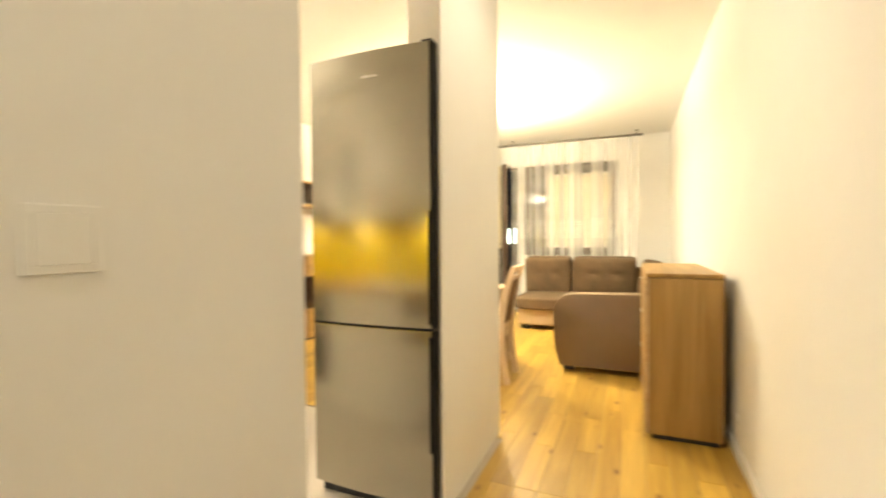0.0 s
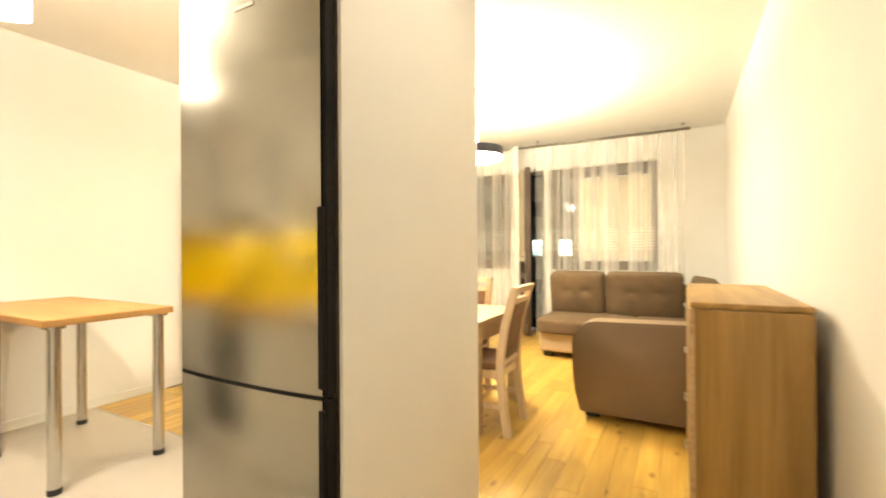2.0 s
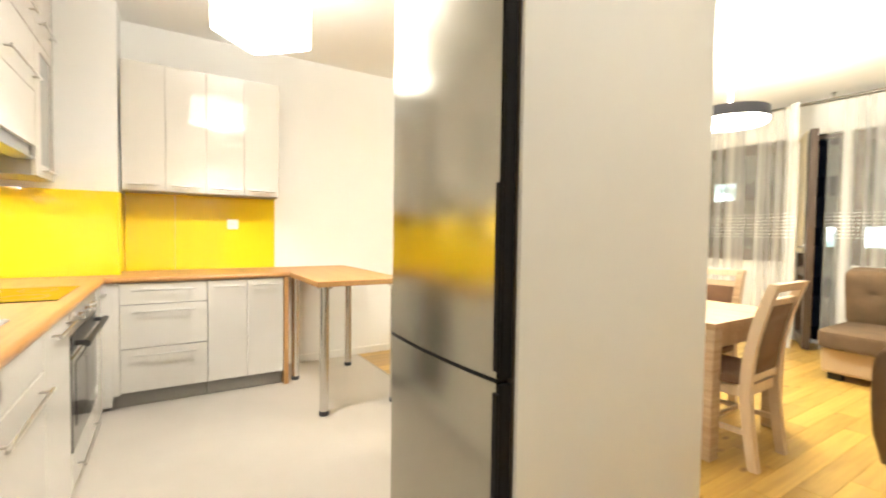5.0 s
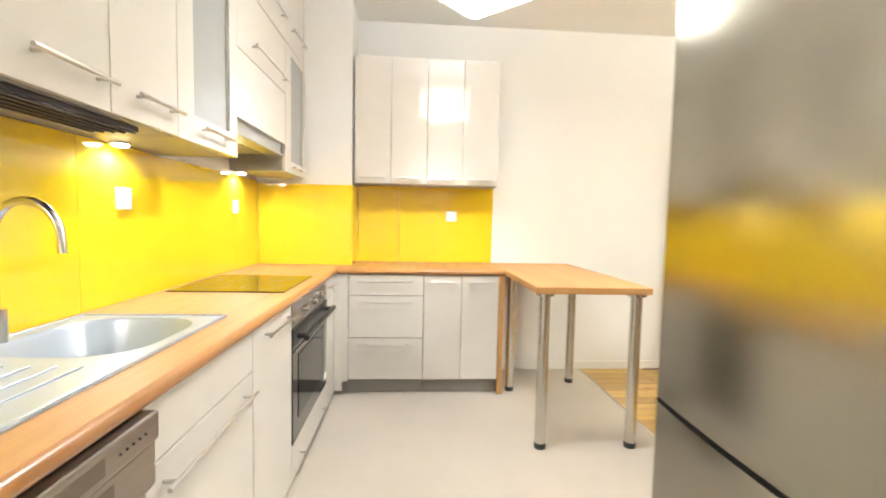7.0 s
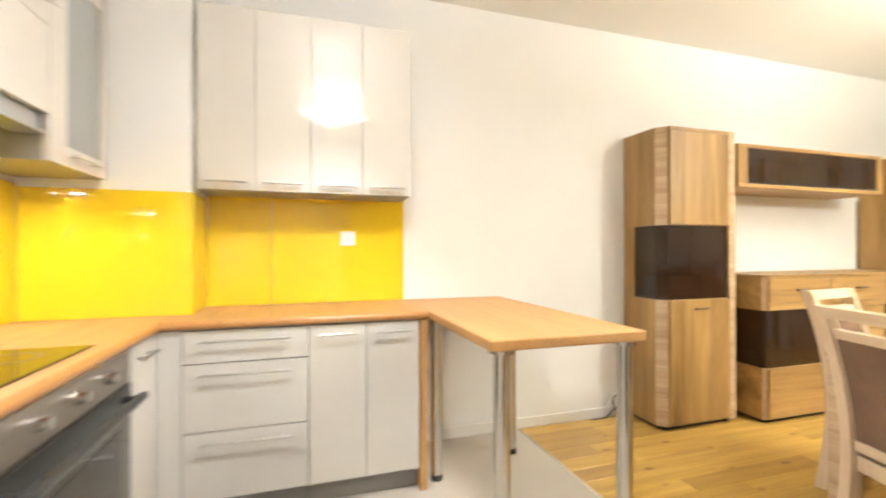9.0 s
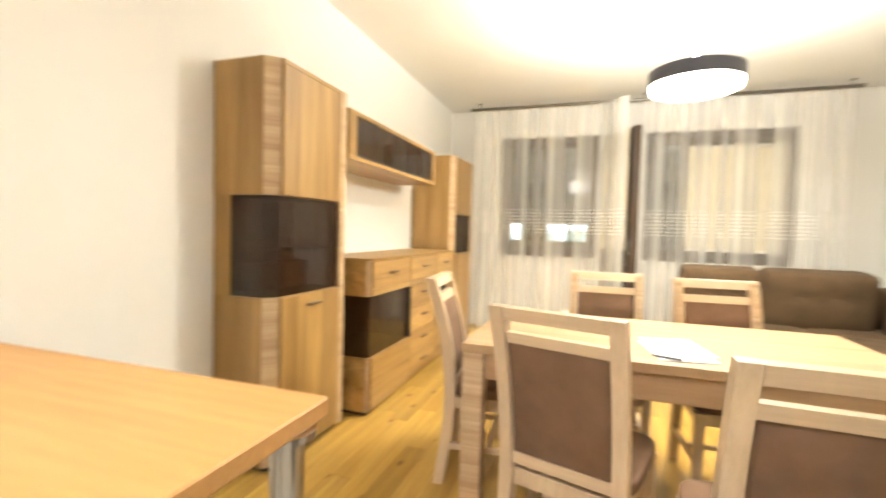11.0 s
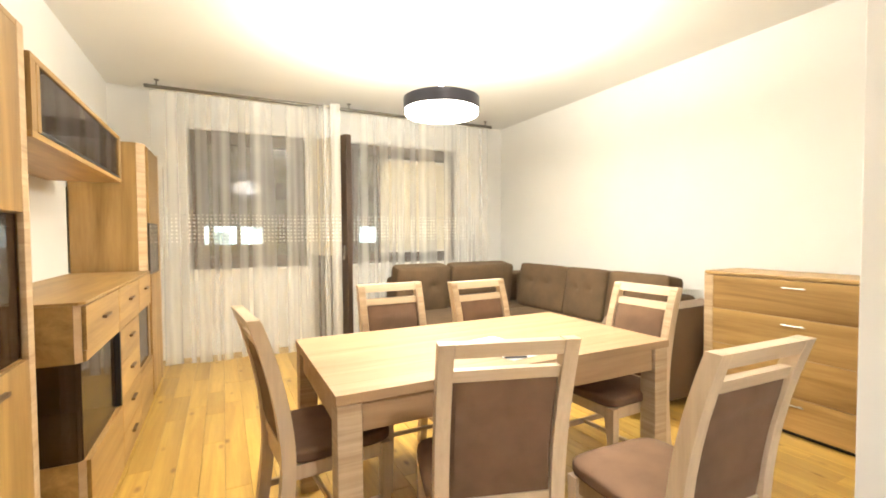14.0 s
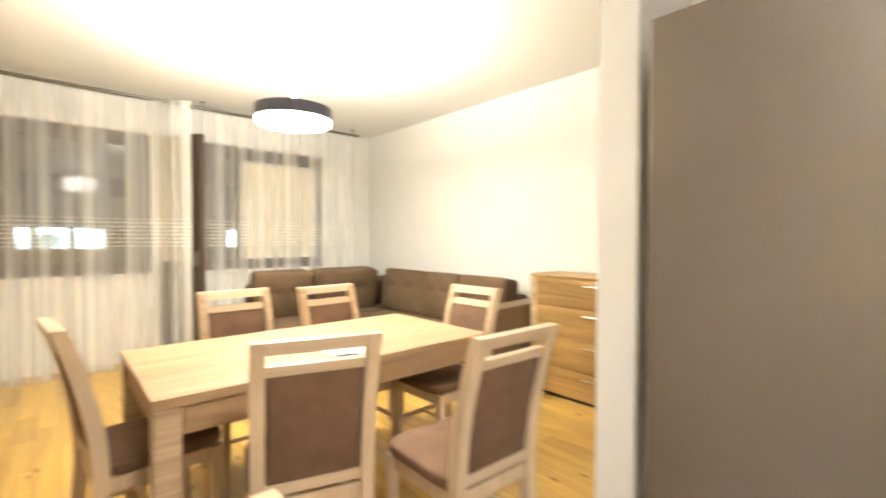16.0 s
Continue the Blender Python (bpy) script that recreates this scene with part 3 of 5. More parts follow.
kl = thing("kitchen_pendant_lamp", (*KIT, 2.28), "square white pendant lamp, lit, with rounded edges", "lamp")
KM = Matrix.Translation((*KIT, 0)) @ Matrix.Rotation(radians(45), 4, "Z")
KH = 0.195
sh = loft([rrect(-k, k, -k, k, z, r) for k, z, r in ((KH - 0.008, 2.296, 0.030), (KH - 0.006, 2.290, 0.032), (KH - 0.001, 2.290, 0.035), (KH, 2.296, 0.035), (KH, 2.53, 0.035), (KH - 0.006, 2.55, 0.03), (KH - 0.03, 2.558, 0.02),
                                                           (KH - 0.03, 2.553, 0.02), (KH - 0.010, 2.545, 0.026), (KH - 0.008, 2.53, 0.030), (KH - 0.008, 2.296, 0.030))], cap0=False, cap1=False)
loft([rrect(-KH + 0.03, KH - 0.03, -KH + 0.03, KH - 0.03, z, 0.02) for z in (2.553, 2.558)], sh)
bmesh.ops.transform(sh, matrix=KM, verts=sh.verts[:])
part("shade", sh, "kshade", kl, "lit white shade, open below")
part("bulb", puff(KIT[0], KIT[1] + 0.03, 2.505, 0.05, 0.05, 0.06, 2.5, 4), "puck", kl, "lit bulb", True)
part("cord", rod((*KIT, 2.557), (*KIT, H - 0.03), 0.008), "white", kl)
part("canopy", rod((*KIT, H - 0.03), (*KIT, H), 0.06, seg=24), "white", kl, smooth=True)

# made-up fittings, out of view, set above the hall's fill lights
for hx, hy, hp in HALL_FILL:
    dl = thing("ceiling_spotlight", (hx, hy, H), "unseen round lit fitting added to the hall ceiling for fill light", "lamp", "hall spotlights")
    part("ring", rod((hx, hy, H - 0.014), (hx, hy, H), 0.06, seg=28), "white", dl, smooth=True)
    part("lens", rod((hx, hy, H - 0.018), (hx, hy, H - 0.013), 0.042, seg=28), "puck", dl, "lit lens of the added fill light")

# ---- kitchen ----
def front(parent, name, axis, a0, a1, z0, z1, at, material="gloss", label="", t=0.02):
    """A front panel: axis 'x' faces east at x=at, 'y' faces north at y=at."""
    g = 0.0015
    b = box(at - t, at, a0 + g, a1 - g, z0 + g, z1 - g, 0.002) if axis == "x" else box(a0 + g, a1 - g, at - t, at, z0 + g, z1 - g, 0.002)
    return part(name, b, material, parent, label)


def hbar(parent, axis, a0, a1, z, at, r=0.006):
    o = 0.032
    if axis == "x":
        return bar_handle(parent, (at + o, a0, z), (at + o, a1, z), (o, 0, 0), r)
    return bar_handle(parent, (a0, at + o, z), (a1, at + o, z), (0, o, 0), r)


# base units on the west wall
u = thing("drawer_cabinet", (0.3, 0.95, 0), "ivory gloss kitchen base unit with three drawers", "cabinet", "kitchen base units")
part("body", box(0.055, 0.578, 0.694, 1.213, 0.10, 0.860), "carcass", u)
part("filler", box(0.572, 0.597, 0.652, 0.6915, 0.10, 0.858), "gloss", u)
part("corner_filler", box(0.599, 0.629, 0.580, 0.598, 0.03, 0.858, bm=box(0.574, 0.597, 0.599, 0.6515, 0.03, 0.858)), "gloss", u)
part("plinth", box(0.50, 0.54, 0.652, 1.213, 0.0, 0.10), "carcass", u, "grey plinth")
for z0, z1 in ((0.712, 0.856), (0.412, 0.710), (0.112, 0.410)):
    d = front(u, "drawer", "x", 0.693, 1.214, z0, z1, 0.60)
    hbar(d, "x", 0.78, 1.12, z1 - 0.045, 0.60)
u = thing("door_cabinet", (0.3, 1.48, 0), "ivory gloss kitchen base unit with two doors", "cabinet", "kitchen base units")
part("body", box(0.055, 0.578, 1.217, 1.748, 0.10, 0.860), "carcass", u)
part("plinth", box(0.50, 0.54, 1.217, 1.748, 0.0, 0.10), "carcass", u, "grey plinth")
for a, b in ((1.215, 1.482), (1.482, 1.748)):
    d = front(u, "door", "x", a, b, 0.112, 0.856, 0.60)
    hbar(d, "x", a + 0.06, b - 0.06, 0.812, 0.60)
solid("end_panel", box(0.055, 0.605, 1.752, 1.786, 0.0, 0.8615, 0.002), "beech", "beech end panel closing the base units", "panel")

# base units on the south wall
u = thing("corner_cabinet", (0.78, 0.3, 0), "narrow ivory gloss base unit beside the oven", "cabinet", "kitchen base units")
part("body", box(0.62, 0.898, 0.02, 0.578, 0.05, 0.860), "carcass", u)
d = front(u, "door", "y", 0.63, 0.897, 0.03, 0.856, 0.60)
hbar(d, "y", 0.69, 0.84, 0.80, 0.60)
u = thing("oven", (1.29, 0.3, 0.2), "built-in oven with black glass door and steel panel", "oven")
part("body", box(0.902, 1.686, 0.02, 0.578, 0.20, 0.860), "black", u)
part("control_panel", box(0.905, 1.683, 0.58, 0.602, 0.742, 0.856, 0.003), "darksteel", u, "dark brushed steel control panel")
for x in (1.10, 1.29, 1.48):
    part("knob", rod((x, 0.602, 0.80), (x, 0.628, 0.80), 0.019, seg=20, r2=0.016), "chrome", u, smooth=True)
dd = part("door", box(0.905, 1.683, 0.58, 0.604, 0.205, 0.738, 0.003), "ovenglass", u, "black glass oven door")
part("door_band", box(0.908, 1.680, 0.602, 0.606, 0.66, 0.736), "black", dd)
part("window_frame", box(1.0, 1.59, 0.603, 0.6065, 0.30, 0.60), "ceramic", dd)
bar_handle(dd, (0.96, 0.655, 0.695), (1.63, 0.655, 0.695), (0, 0.05, 0), 0.015, "black")
part("trim_strip", box(0.93, 1.66, 0.604, 0.609, 0.628, 0.636), "chrome", dd)
part("sticker", box(0.93, 0.97, 0.604, 0.6052, 0.25, 0.29), "paper", dd, "small white sticker")
u = thing("plinth_cabinet", (1.29, 0.3, 0), "low ivory gloss drawer unit below the oven", "cabinet")
part("body", box(0.902, 1.686, 0.06, 0.578, 0.03, 0.196), "carcass", u)
d = front(u, "drawer", "y", 0.902, 1.686, 0.03, 0.198, 0.60)
hbar(d, "y", 1.02, 1.56, 0.10, 0.60)
u = thing("door_cabinet", (1.93, 0.3, 0), "ivory gloss base unit with one tall door", "cabinet", "kitchen base units")
part("body", box(1.692, 2.163, 0.02, 0.578, 0.03, 0.860), "carcass", u)
d = front(u, "door", "y", 1.690, 2.164, 0.03, 0.856, 0.60)
hbar(d, "y", 1.74, 2.06, 0.815, 0.60)
u = thing("sink_cabinet", (2.46, 0.3, 0), "ivory gloss sink unit with a wide drawer", "cabinet", "kitchen base units")
part("body", box(2.168, 2.764, 0.02, 0.578, 0.03, 0.70), "carcass", u)
front(u, "top_panel", "y", 2.166, 2.766, 0.722, 0.856, 0.60)
d = front(u, "drawer", "y", 2.166, 2.766, 0.03, 0.720, 0.60)
hbar(d, "y", 2.225, 2.72, 0.665, 0.60)
u = thing("dishwasher", (3.07, 0.3, 0), "dishwasher with dark steel control panel and ivory gloss door", "dishwasher")
part("body", box(2.772, 3.368, 0.03, 0.578, 0.02, 0.858), "carcass", u)
pn = bmesh.new()
box(2.772, 3.367, 0.58, 0.636, 0.80, 0.858, 0.006, pn)
box(2.772, 3.367, 0.58, 0.628, 0.705, 0.798, 0.006, pn)
part("control_panel", pn, "darksteel", u, "dark brushed steel control panel")
part("grip_pocket", box(2.90, 3.25, 0.629, 0.6305, 0.718, 0.782), "fside", u, "dark grip pocket")
part("display", box(2.93, 3.06, 0.636, 0.6375, 0.815, 0.845), "fside", u, "dark display window")
for k in range(5):
    part("button", rod((2.82 + 0.018 * k, 0.636, 0.83), (2.82 + 0.018 * k, 0.638, 0.83), 0.0026, seg=12), "black", u)
front(u, "door", "y", 2.772, 3.367, 0.03, 0.702, 0.60)

# worktop with the sink's cut-out; rounded front edge
SX0, SX1, SY0, SY1 = 2.175, 2.60, 0.085, 0.468
wk = thing("worktop", (1.5, 0.4, 0.86), "orange beech laminate worktop running round the corner", "worktop")
wt = bmesh.new()
for a in ((0.374, SX0, 0.012, 0.605), (SX0, SX1, 0.012, SY0), (SX0, SX1, SY1, 0.605), (SX1, 3.368, 0.012, 0.605)):
    box(*a, 0.8625, 0.90, bm=wt)
part("section", wt, "beech", wk, "worktop run with the sink cut-out")
part("section", box(0.062, 0.605, 0.650, 1.790, 0.8625, 0.90, bm=box(0.374, 0.605, 0.605, 0.650, 0.8625, 0.90)), "beech", wk)


def nosing(p0, p1, out):
    p0, p1, out = Vector(p0), Vector(p1), Vector(out)
    lps = []
    for p in (p0, p1):
        lps.append([tuple(p + out * (0.0187 * math.cos(radians(a))) * 0.9 + Vector((0, 0, 0.8812 + 0.0187 * math.sin(radians(a))))) for a in range(-90, 91, 30)])
    part("front_edge", loft(lps), "beech_edge", wk, "rounded darker front edge", True)


nosing((0.62, 0.605, 0), (3.368, 0.605, 0), (0, 1, 0))
nosing((0.605, 0.62, 0), (0.605, 1.79, 0), (1, 0, 0))

bt = thing("bar_table", (0.7, 2.12, 0), "beech breakfast bar on tubular steel legs beside the worktop", "table")
tp = loft([rrect(0.054, 1.385, 1.793, 2.431, 0.8625, 0.006), rrect(0.052, 1.388, 1.791, 2.434, 0.868, 0.008), rrect(0.052, 1.388, 1.791, 2.434, 0.896, 0.008), rrect(0.054, 1.385, 1.793, 2.431, 0.900, 0.006)])
part("tabletop", tp, "beech", bt, "orange beech top")
for x, y in ((1.345, 1.85), (1.35, 2.36), (0.36, 2.37), (0.52, 1.86)):
    lg = part("leg", rod((x, y, 0.03), (x, y, 0.8625), 0.030, seg=24), "chrome", bt, "satin steel tube leg", True)
    part("foot", rod((x, y, 0.0), (x, y, 0.032), 0.032, seg=24), "black", lg, "black plastic foot")
    part("flange", rod((x, y, 0.85), (x, y, 0.8622), 0.05, seg=24), "chrome", lg)

# backsplash panels
bs = thing("backsplash", (1.88, 0.0, 0.90), "glossy yellow glass backsplash behind the counter", "backsplash", "backsplash panels")
for x0, x1 in ((0.384, 0.80), (0.80, 2.10), (2.10, 3.368)):
    part("panel", box(x0 + 0.0006, x1 - 0.0006, 0.001, 0.011, 0.9005, 1.50, 0.0008, seg=1), "yellow", bs)
bs = thing("backsplash", (0.378, 0.35, 0.90), "glossy yellow glass backsplash on the column", "backsplash", "backsplash panels")
part("panel", box(0.373, 0.383, 0.012, 0.6785, 0.9005, 1.485, 0.0008, seg=1), "yellow", bs)
part("panel", box(0.062, 0.383, 0.6795, 0.6890, 0.9005, 1.485, 0.0008, seg=1), "yellow", bs)
bs = thing("backsplash", (0.056, 1.24, 0.90), "glossy yellow glass backsplash under the wall units", "backsplash", "backsplash panels")
for y0, y1 in ((0.690, 1.02), (1.02, 1.785)):
    part("panel", box(0.051, 0.061, y0 + 0.0006, y1 - 0.0006, 0.9005, 1.52, 0.0008, seg=1), "yellow", bs)


def socket(x, y, z, axis, label, double=False, s=0.042):
    t = thing("socket", (x, y, z), label, "socket", "wall sockets")
    m = Matrix.Translation((x, y, z)) @ Matrix.Rotation({"x": radians(90), "y": radians(180), "-x": radians(-90)}[axis], 4, "Z")
    b = box(-s, s, -0.010, 0.0, -s, s, 0.004)
    bmesh.ops.transform(b, matrix=m, verts=b.verts[:])
    part("plate", b, "white", t)
    c = rod((0, -0.0115, 0), (0, -0.0095, 0), 0.021, seg=20)
    bmesh.ops.transform(c, matrix=m, verts=c.verts[:])
    part("insert", c, "white", t)
    for dx in (-0.009, 0.009):
        h = rod((dx, -0.0125, 0), (dx, -0.0112, 0), 0.003, seg=8)
        bmesh.ops.transform(h, matrix=m, verts=h.verts[:])
        part("hole", h, "black", t)


def switch(x, y, z, axis, label, s=0.041):
    t = thing("light_switch", (x, y, z), label, "switch")
    m = Matrix.Translation((x, y, z)) @ Matrix.Rotation({"x": radians(90), "-x": radians(-90)}[axis], 4, "Z")
    for nm, b in (("plate", box(-s, s, -0.0035, 0.0, -s, s, 0.0015)), ("rocker", box(-s + 0.01, s - 0.01, -0.0045, -0.003, -s + 0.01, s - 0.01, 0.0015))):
        bmesh.ops.transform(b, matrix=m, verts=b.verts[:])
        part(nm, b, "white", t)


socket(1.87, 0.011, 1.30, "y", "white socket on the yellow backsplash")
socket(0.80, 0.011, 1.30, "y", "white socket on the yellow backsplash")
socket(0.061, 1.443, 1.277, "x", "white socket on the yellow backsplash")
switch(3.495, 0.285, 1.245, "x", "white rocker switch on the hall wall")
switch(4.62, 1.05, 1.275, "-x", "white rocker switch on the hall wall")
socket(4.68, 2.83, 0.20, "-x", "white socket low on the wall beside the chest")
ic = thing("intercom", (3.45, 0.715, 1.25), "white intercom handset on the wall end", "intercom")
part("base", box(3.425, 3.485, 0.707, 0.716, 1.20, 1.30, 0.004), "white", ic)
part("handset", puff(3.458, 0.724, 1.252, 0.032, 0.020, 0.105, 6, 4), "white", ic, smooth=True)

# wall units on the west wall
for a, b, lab in ((0.692, 1.229, "ivory gloss wall unit with two doors above the backsplash"), (1.229, 1.765, "ivory gloss wall unit with two doors above the backsplash")):
    u = thing("wall_cabinet", (0.17, (a + b) / 2, 1.505), lab, "cabinet", "kitchen wall units")
    part("body", box(0.051, 0.318, a + 0.002, b - 0.002, 1.505, 2.43), "carcass", u, "grey carcass")
    mid = (a + b) / 2
    for c, d_ in ((a, mid), (mid, b)):
        d = front(u, "door", "x", c, d_, 1.507, 2.43, 0.34)
        hbar(d, "x", c + 0.055, d_ - 0.055, 1.548, 0.34, 0.007)

# wall units on the south wall
def south_unit(name, x0, x1, z0, z1, label):
    u = thing(name, ((x0 + x1) / 2, 0.17, z0), label, "cabinet", "kitchen wall units")
    part("body", box(x0 + 0.002, x1 - 0.002, 0.012 if z0 < 1.5 else 0.001, 0.318, z0, z1), "carcass", u, "grey carcass")
    return u


def glass_door(u, x0, x1, z0, z1, gx0, gx1, gz0, gz1):
    b = bmesh.new()
    for a in ((x0, gx0, z0, z1), (gx1, x1, z0, z1), (gx0, gx1, z0, gz0), (gx0, gx1, gz1, z1)):
        box(a[0] + (0.0015 if a[0] == x0 else 0), a[1] - (0.0015 if a[1] == x1 else 0), 0.32, 0.34, a[2], a[3], bm=b)
    d = part("door", b, "gloss", u)
    part("pane", box(gx0 - 0.004, gx1 + 0.004, 0.324, 0.332, gz0 - 0.004, gz1 + 0.004), "frost", d, "frosted glass pane")
    part("pane_trim", box(gx0 - 0.012, gx0, 0.338, 0.344, gz0, gz1), "chrome", d)
    return d


T1, T2 = 2.31, 2.79
for x0, x1, hx in ((2.43, 2.90, (2.46, 2.69)), (2.90, 3.366, (2.96, 3.19)), (2.10, 2.43, (2.13, 2.34))):
    u = south_unit("wall_cabinet", x0, x1, 1.503, T1, "ivory gloss wall unit above the sink")
    d = front(u, "door", "y", x0, x1, 1.503, T1, 0.34)
    hbar(d, "y", hx[0], hx[1], 1.575, 0.34)
u = south_unit("wall_cabinet", 1.60, 2.10, 1.503, T1, "ivory gloss wall unit with a frosted glass door")
d = glass_door(u, 1.60, 2.10, 1.503, T1, 1.70, 1.99, 1.60, 2.24)
hbar(d, "y", 1.72, 1.95, 1.56, 0.34)
u = south_unit("hood_cabinet", 0.85, 1.60, 1.70, T1, "ivory gloss flap unit over the cooker hood")
d = front(u, "flap", "y", 0.85, 1.60, 1.685, 1.995, 0.34)
d = front(u, "flap", "y", 0.85, 1.60, 1.995, T1, 0.34)
hbar(d, "y", 0.88, 1.42, 2.065, 0.34)
u = south_unit("wall_cabinet", 0.385, 0.85, 1.525, T1, "narrow ivory gloss wall unit with a frosted glass door")
d = glass_door(u, 0.385, 0.85, 1.525, T1, 0.46, 0.73, 1.60, 2.26)
hbar(d, "y", 0.50, 0.72, 1.565, 0.34)
for x0, x1 in ((0.385, 0.85), (0.85, 1.60), (1.60, 2.10), (2.10, 2.43), (2.43, 2.90), (2.90, 3.366)):
    u = south_unit("top_cabinet", x0, x1, T1 + 0.004, T2, "ivory gloss top box unit under the ceiling")
    d = front(u, "door", "y", x0, x1, T1 + 0.004, T2, 0.34)
    hbar(d, "y", x0 + 0.07, min(x1 - 0.06, x0 + 0.36), 2.42, 0.34)
hood = thing("cooker_hood", (1.22, 0.17, 1.60), "slim steel cooker hood under the flap unit", "cooker hood")
part("body", box(0.862, 1.588, 0.015, 0.315, 1.625, 1.698, 0.004), "steel", hood)
part("visor", box(0.862, 1.588, 0.24, 0.335, 1.612, 1.624, 0.002), "steel", hood)
for x0, x1 in ((0.90, 1.21), (1.24, 1.55)):
    part("filter", box(x0, x1, 0.04, 0.22, 1.618, 1.6248), "carcass", hood, "grey mesh filter")
rk = thing("dish_rack", (2.7, 0.17, 1.50), "dark dish drainer tray under the wall unit", "dish rack")
tray = bmesh.new()
box(2.25, 3.02, 0.17, 0.30, 1.487, 1.502, bm=tray)
part("tray", tray, "shade", rk)
for k in range(5):
    part("wire", rod((2.26, 0.175 + 0.03 * k, 1.483), (3.01, 0.175 + 0.03 * k, 1.483), 0.004, seg=6), "shade", rk)
for px, py, pz in PUCKS:
    k = thing("puck_light", (px, py, pz), "small lit puck light under the wall unit", "lamp", "under-cabinet lights")
    top = 1.525 if px < 1 else 1.503
    part("housing", rod((px, py, pz + 0.001), (px, py, top), 0.036, seg=24), "chrome", k, smooth=True)
    part("lens", rod((px, py, pz - 0.004), (px, py, pz + 0.001), 0.026, seg=24), "puck", k)

# sink, tap, hob
sk = thing("sink", (2.55, 0.28, 0.9), "stainless steel sink with drainer set in the worktop", "sink")
rim = bmesh.new()
for a in ((2.135, SX0 + 0.006, 0.045, 0.505), (SX1 - 0.006, 3.03, 0.045, 0.505), (SX0 + 0.006, SX1 - 0.006, 0.045, SY0 + 0.006), (SX0 + 0.006, SX1 - 0.006, SY1 - 0.006, 0.505)):
    box(*a, 0.9004, 0.9045, bm=rim)
part("rim", rim, "sinksteel", sk)
bowl = loft([rrect(SX0, SX1, SY0, SY1, 0.9048, 0.002), rrect(SX0 + 0.004, SX1 - 0.004, SY0 + 0.004, SY1 - 0.004, 0.9052, 0.13), rrect(SX0 + 0.014, SX1 - 0.014, SY0 + 0.014, SY1 - 0.014, 0.892, 0.125), rrect(SX0 + 0.024, SX1 - 0.024, SY0 + 0.024, SY1 - 0.024, 0.78, 0.115), rrect(SX0 + 0.04, SX1 - 0.04, SY0 + 0.04, SY1 - 0.04, 0.752, 0.10), rrect(SX0 + 0.07, SX1 - 0.07, SY0 + 0.07, SY1 - 0.07, 0.745, 0.08)], cap0=False)
part("bowl", bowl, "sinksteel", sk, smooth=True)
part("drain", rod((2.40, 0.27, 0.744), (2.40, 0.27, 0.748), 0.04, seg=24), "chrome", sk)
for k in range(6):
    part("drainer_rib", box(2.66, 2.96, 0.12 + 0.055 * k, 0.142 + 0.055 * k, 0.9045, 0.909, 0.002), "sinksteel", sk)
edge = tube([(2.14, 0.05, 0.905), (2.14, 0.50, 0.905), (3.02, 0.50, 0.905), (3.02, 0.05, 0.905), (2.14, 0.05, 0.905)], 0.005, seg=6)
part("raised_edge", edge, "sinksteel", sk, smooth=True)
fc = thing("tap", (2.47, 0.06, 0.905), "chrome kitchen tap with a high arched spout", "tap")
part("base", rod((2.47, 0.068, 0.9045), (2.47, 0.068, 0.99), 0.024, seg=20), "chrome", fc, smooth=True)
sp = [(2.47, 0.068, 0.98), (2.47, 0.068, 1.17)] + [(2.47 + 0.03 * (1 - math.cos(a)) / 2, 0.068 + 0.095 * (1 - math.cos(a)), 1.17 + 0.10 * math.sin(a)) for a in [k * math.pi / 12 for k in range(1, 13)]] + [(2.50, 0.26, 1.14)]
part("spout", tube(sp, 0.011, seg=14), "chrome", fc, smooth=True)
part("lever", tube([(2.47, 0.068, 0.97), (2.53, 0.075, 0.985), (2.56, 0.08, 1.0)], 0.006), "chrome", fc, smooth=True)
hb = thing("hob", (1.36, 0.3, 0.9), "black glass induction hob flush on the worktop", "hob")
part("glass", box(1.07, 1.65, 0.045, 0.555, 0.9004, 0.906, 0.002), "ceramic", hb)
for x, y, r in ((1.22, 0.18, 0.09), (1.50, 0.18, 0.075), (1.22, 0.41, 0.075), (1.50, 0.41, 0.09)):
    c = lambda q, z: [(x + q * math.cos(6.28318 * k / 40), y + q * math.sin(6.28318 * k / 40), z) for k in range(40)]
    part("zone_ring", loft([c(r, 0.9062), c(r, 0.9064), c(r - 0.002, 0.9064), c(r - 0.002, 0.9062), c(r, 0.9062)], cap0=False, cap1=False), "carcass", hb)

# ---- fridge ----
FX0, FX1, FY = 2.700, 3.345, 1.682
fr = thing("fridge", (3.04, 2.06, 0), "tall brushed steel fridge-freezer standing in the niche", "fridge")
part("body", box(FX0 + 0.004, FX1 - 0.004, FY + 0.065, 2.40, 0.03, 2.082, 0.006), "fside", fr, "dark grey side panels")
part("top_hinge", box(FX1 - 0.06, FX1 - 0.01, FY + 0.03, FY + 0.10, 2.082, 2.099, 0.004), "black", fr)


def curved_door(z0, z1, back=0.0):
    n = 14
    lps = []
    for z, ins in ((z0, 0.002), (z0 + 0.002, 0.0), (z1 - 0.002, 0.0), (z1, 0.0004)):
        row = []
        for k in range(n + 1):
            s = k / n
            x = FX0 + ins + (FX1 - FX0 - 2 * ins - 0.015) * s
            row.append((x, FY + 0.002 + back + ins + 0.016 * (2 * s - 1) ** 2, z))
        row += [(FX1 - 0.015 - ins, FY + 0.06, z), (FX0 + ins, FY + 0.06, z)]
        lps.append(row)
    return loft(lps)


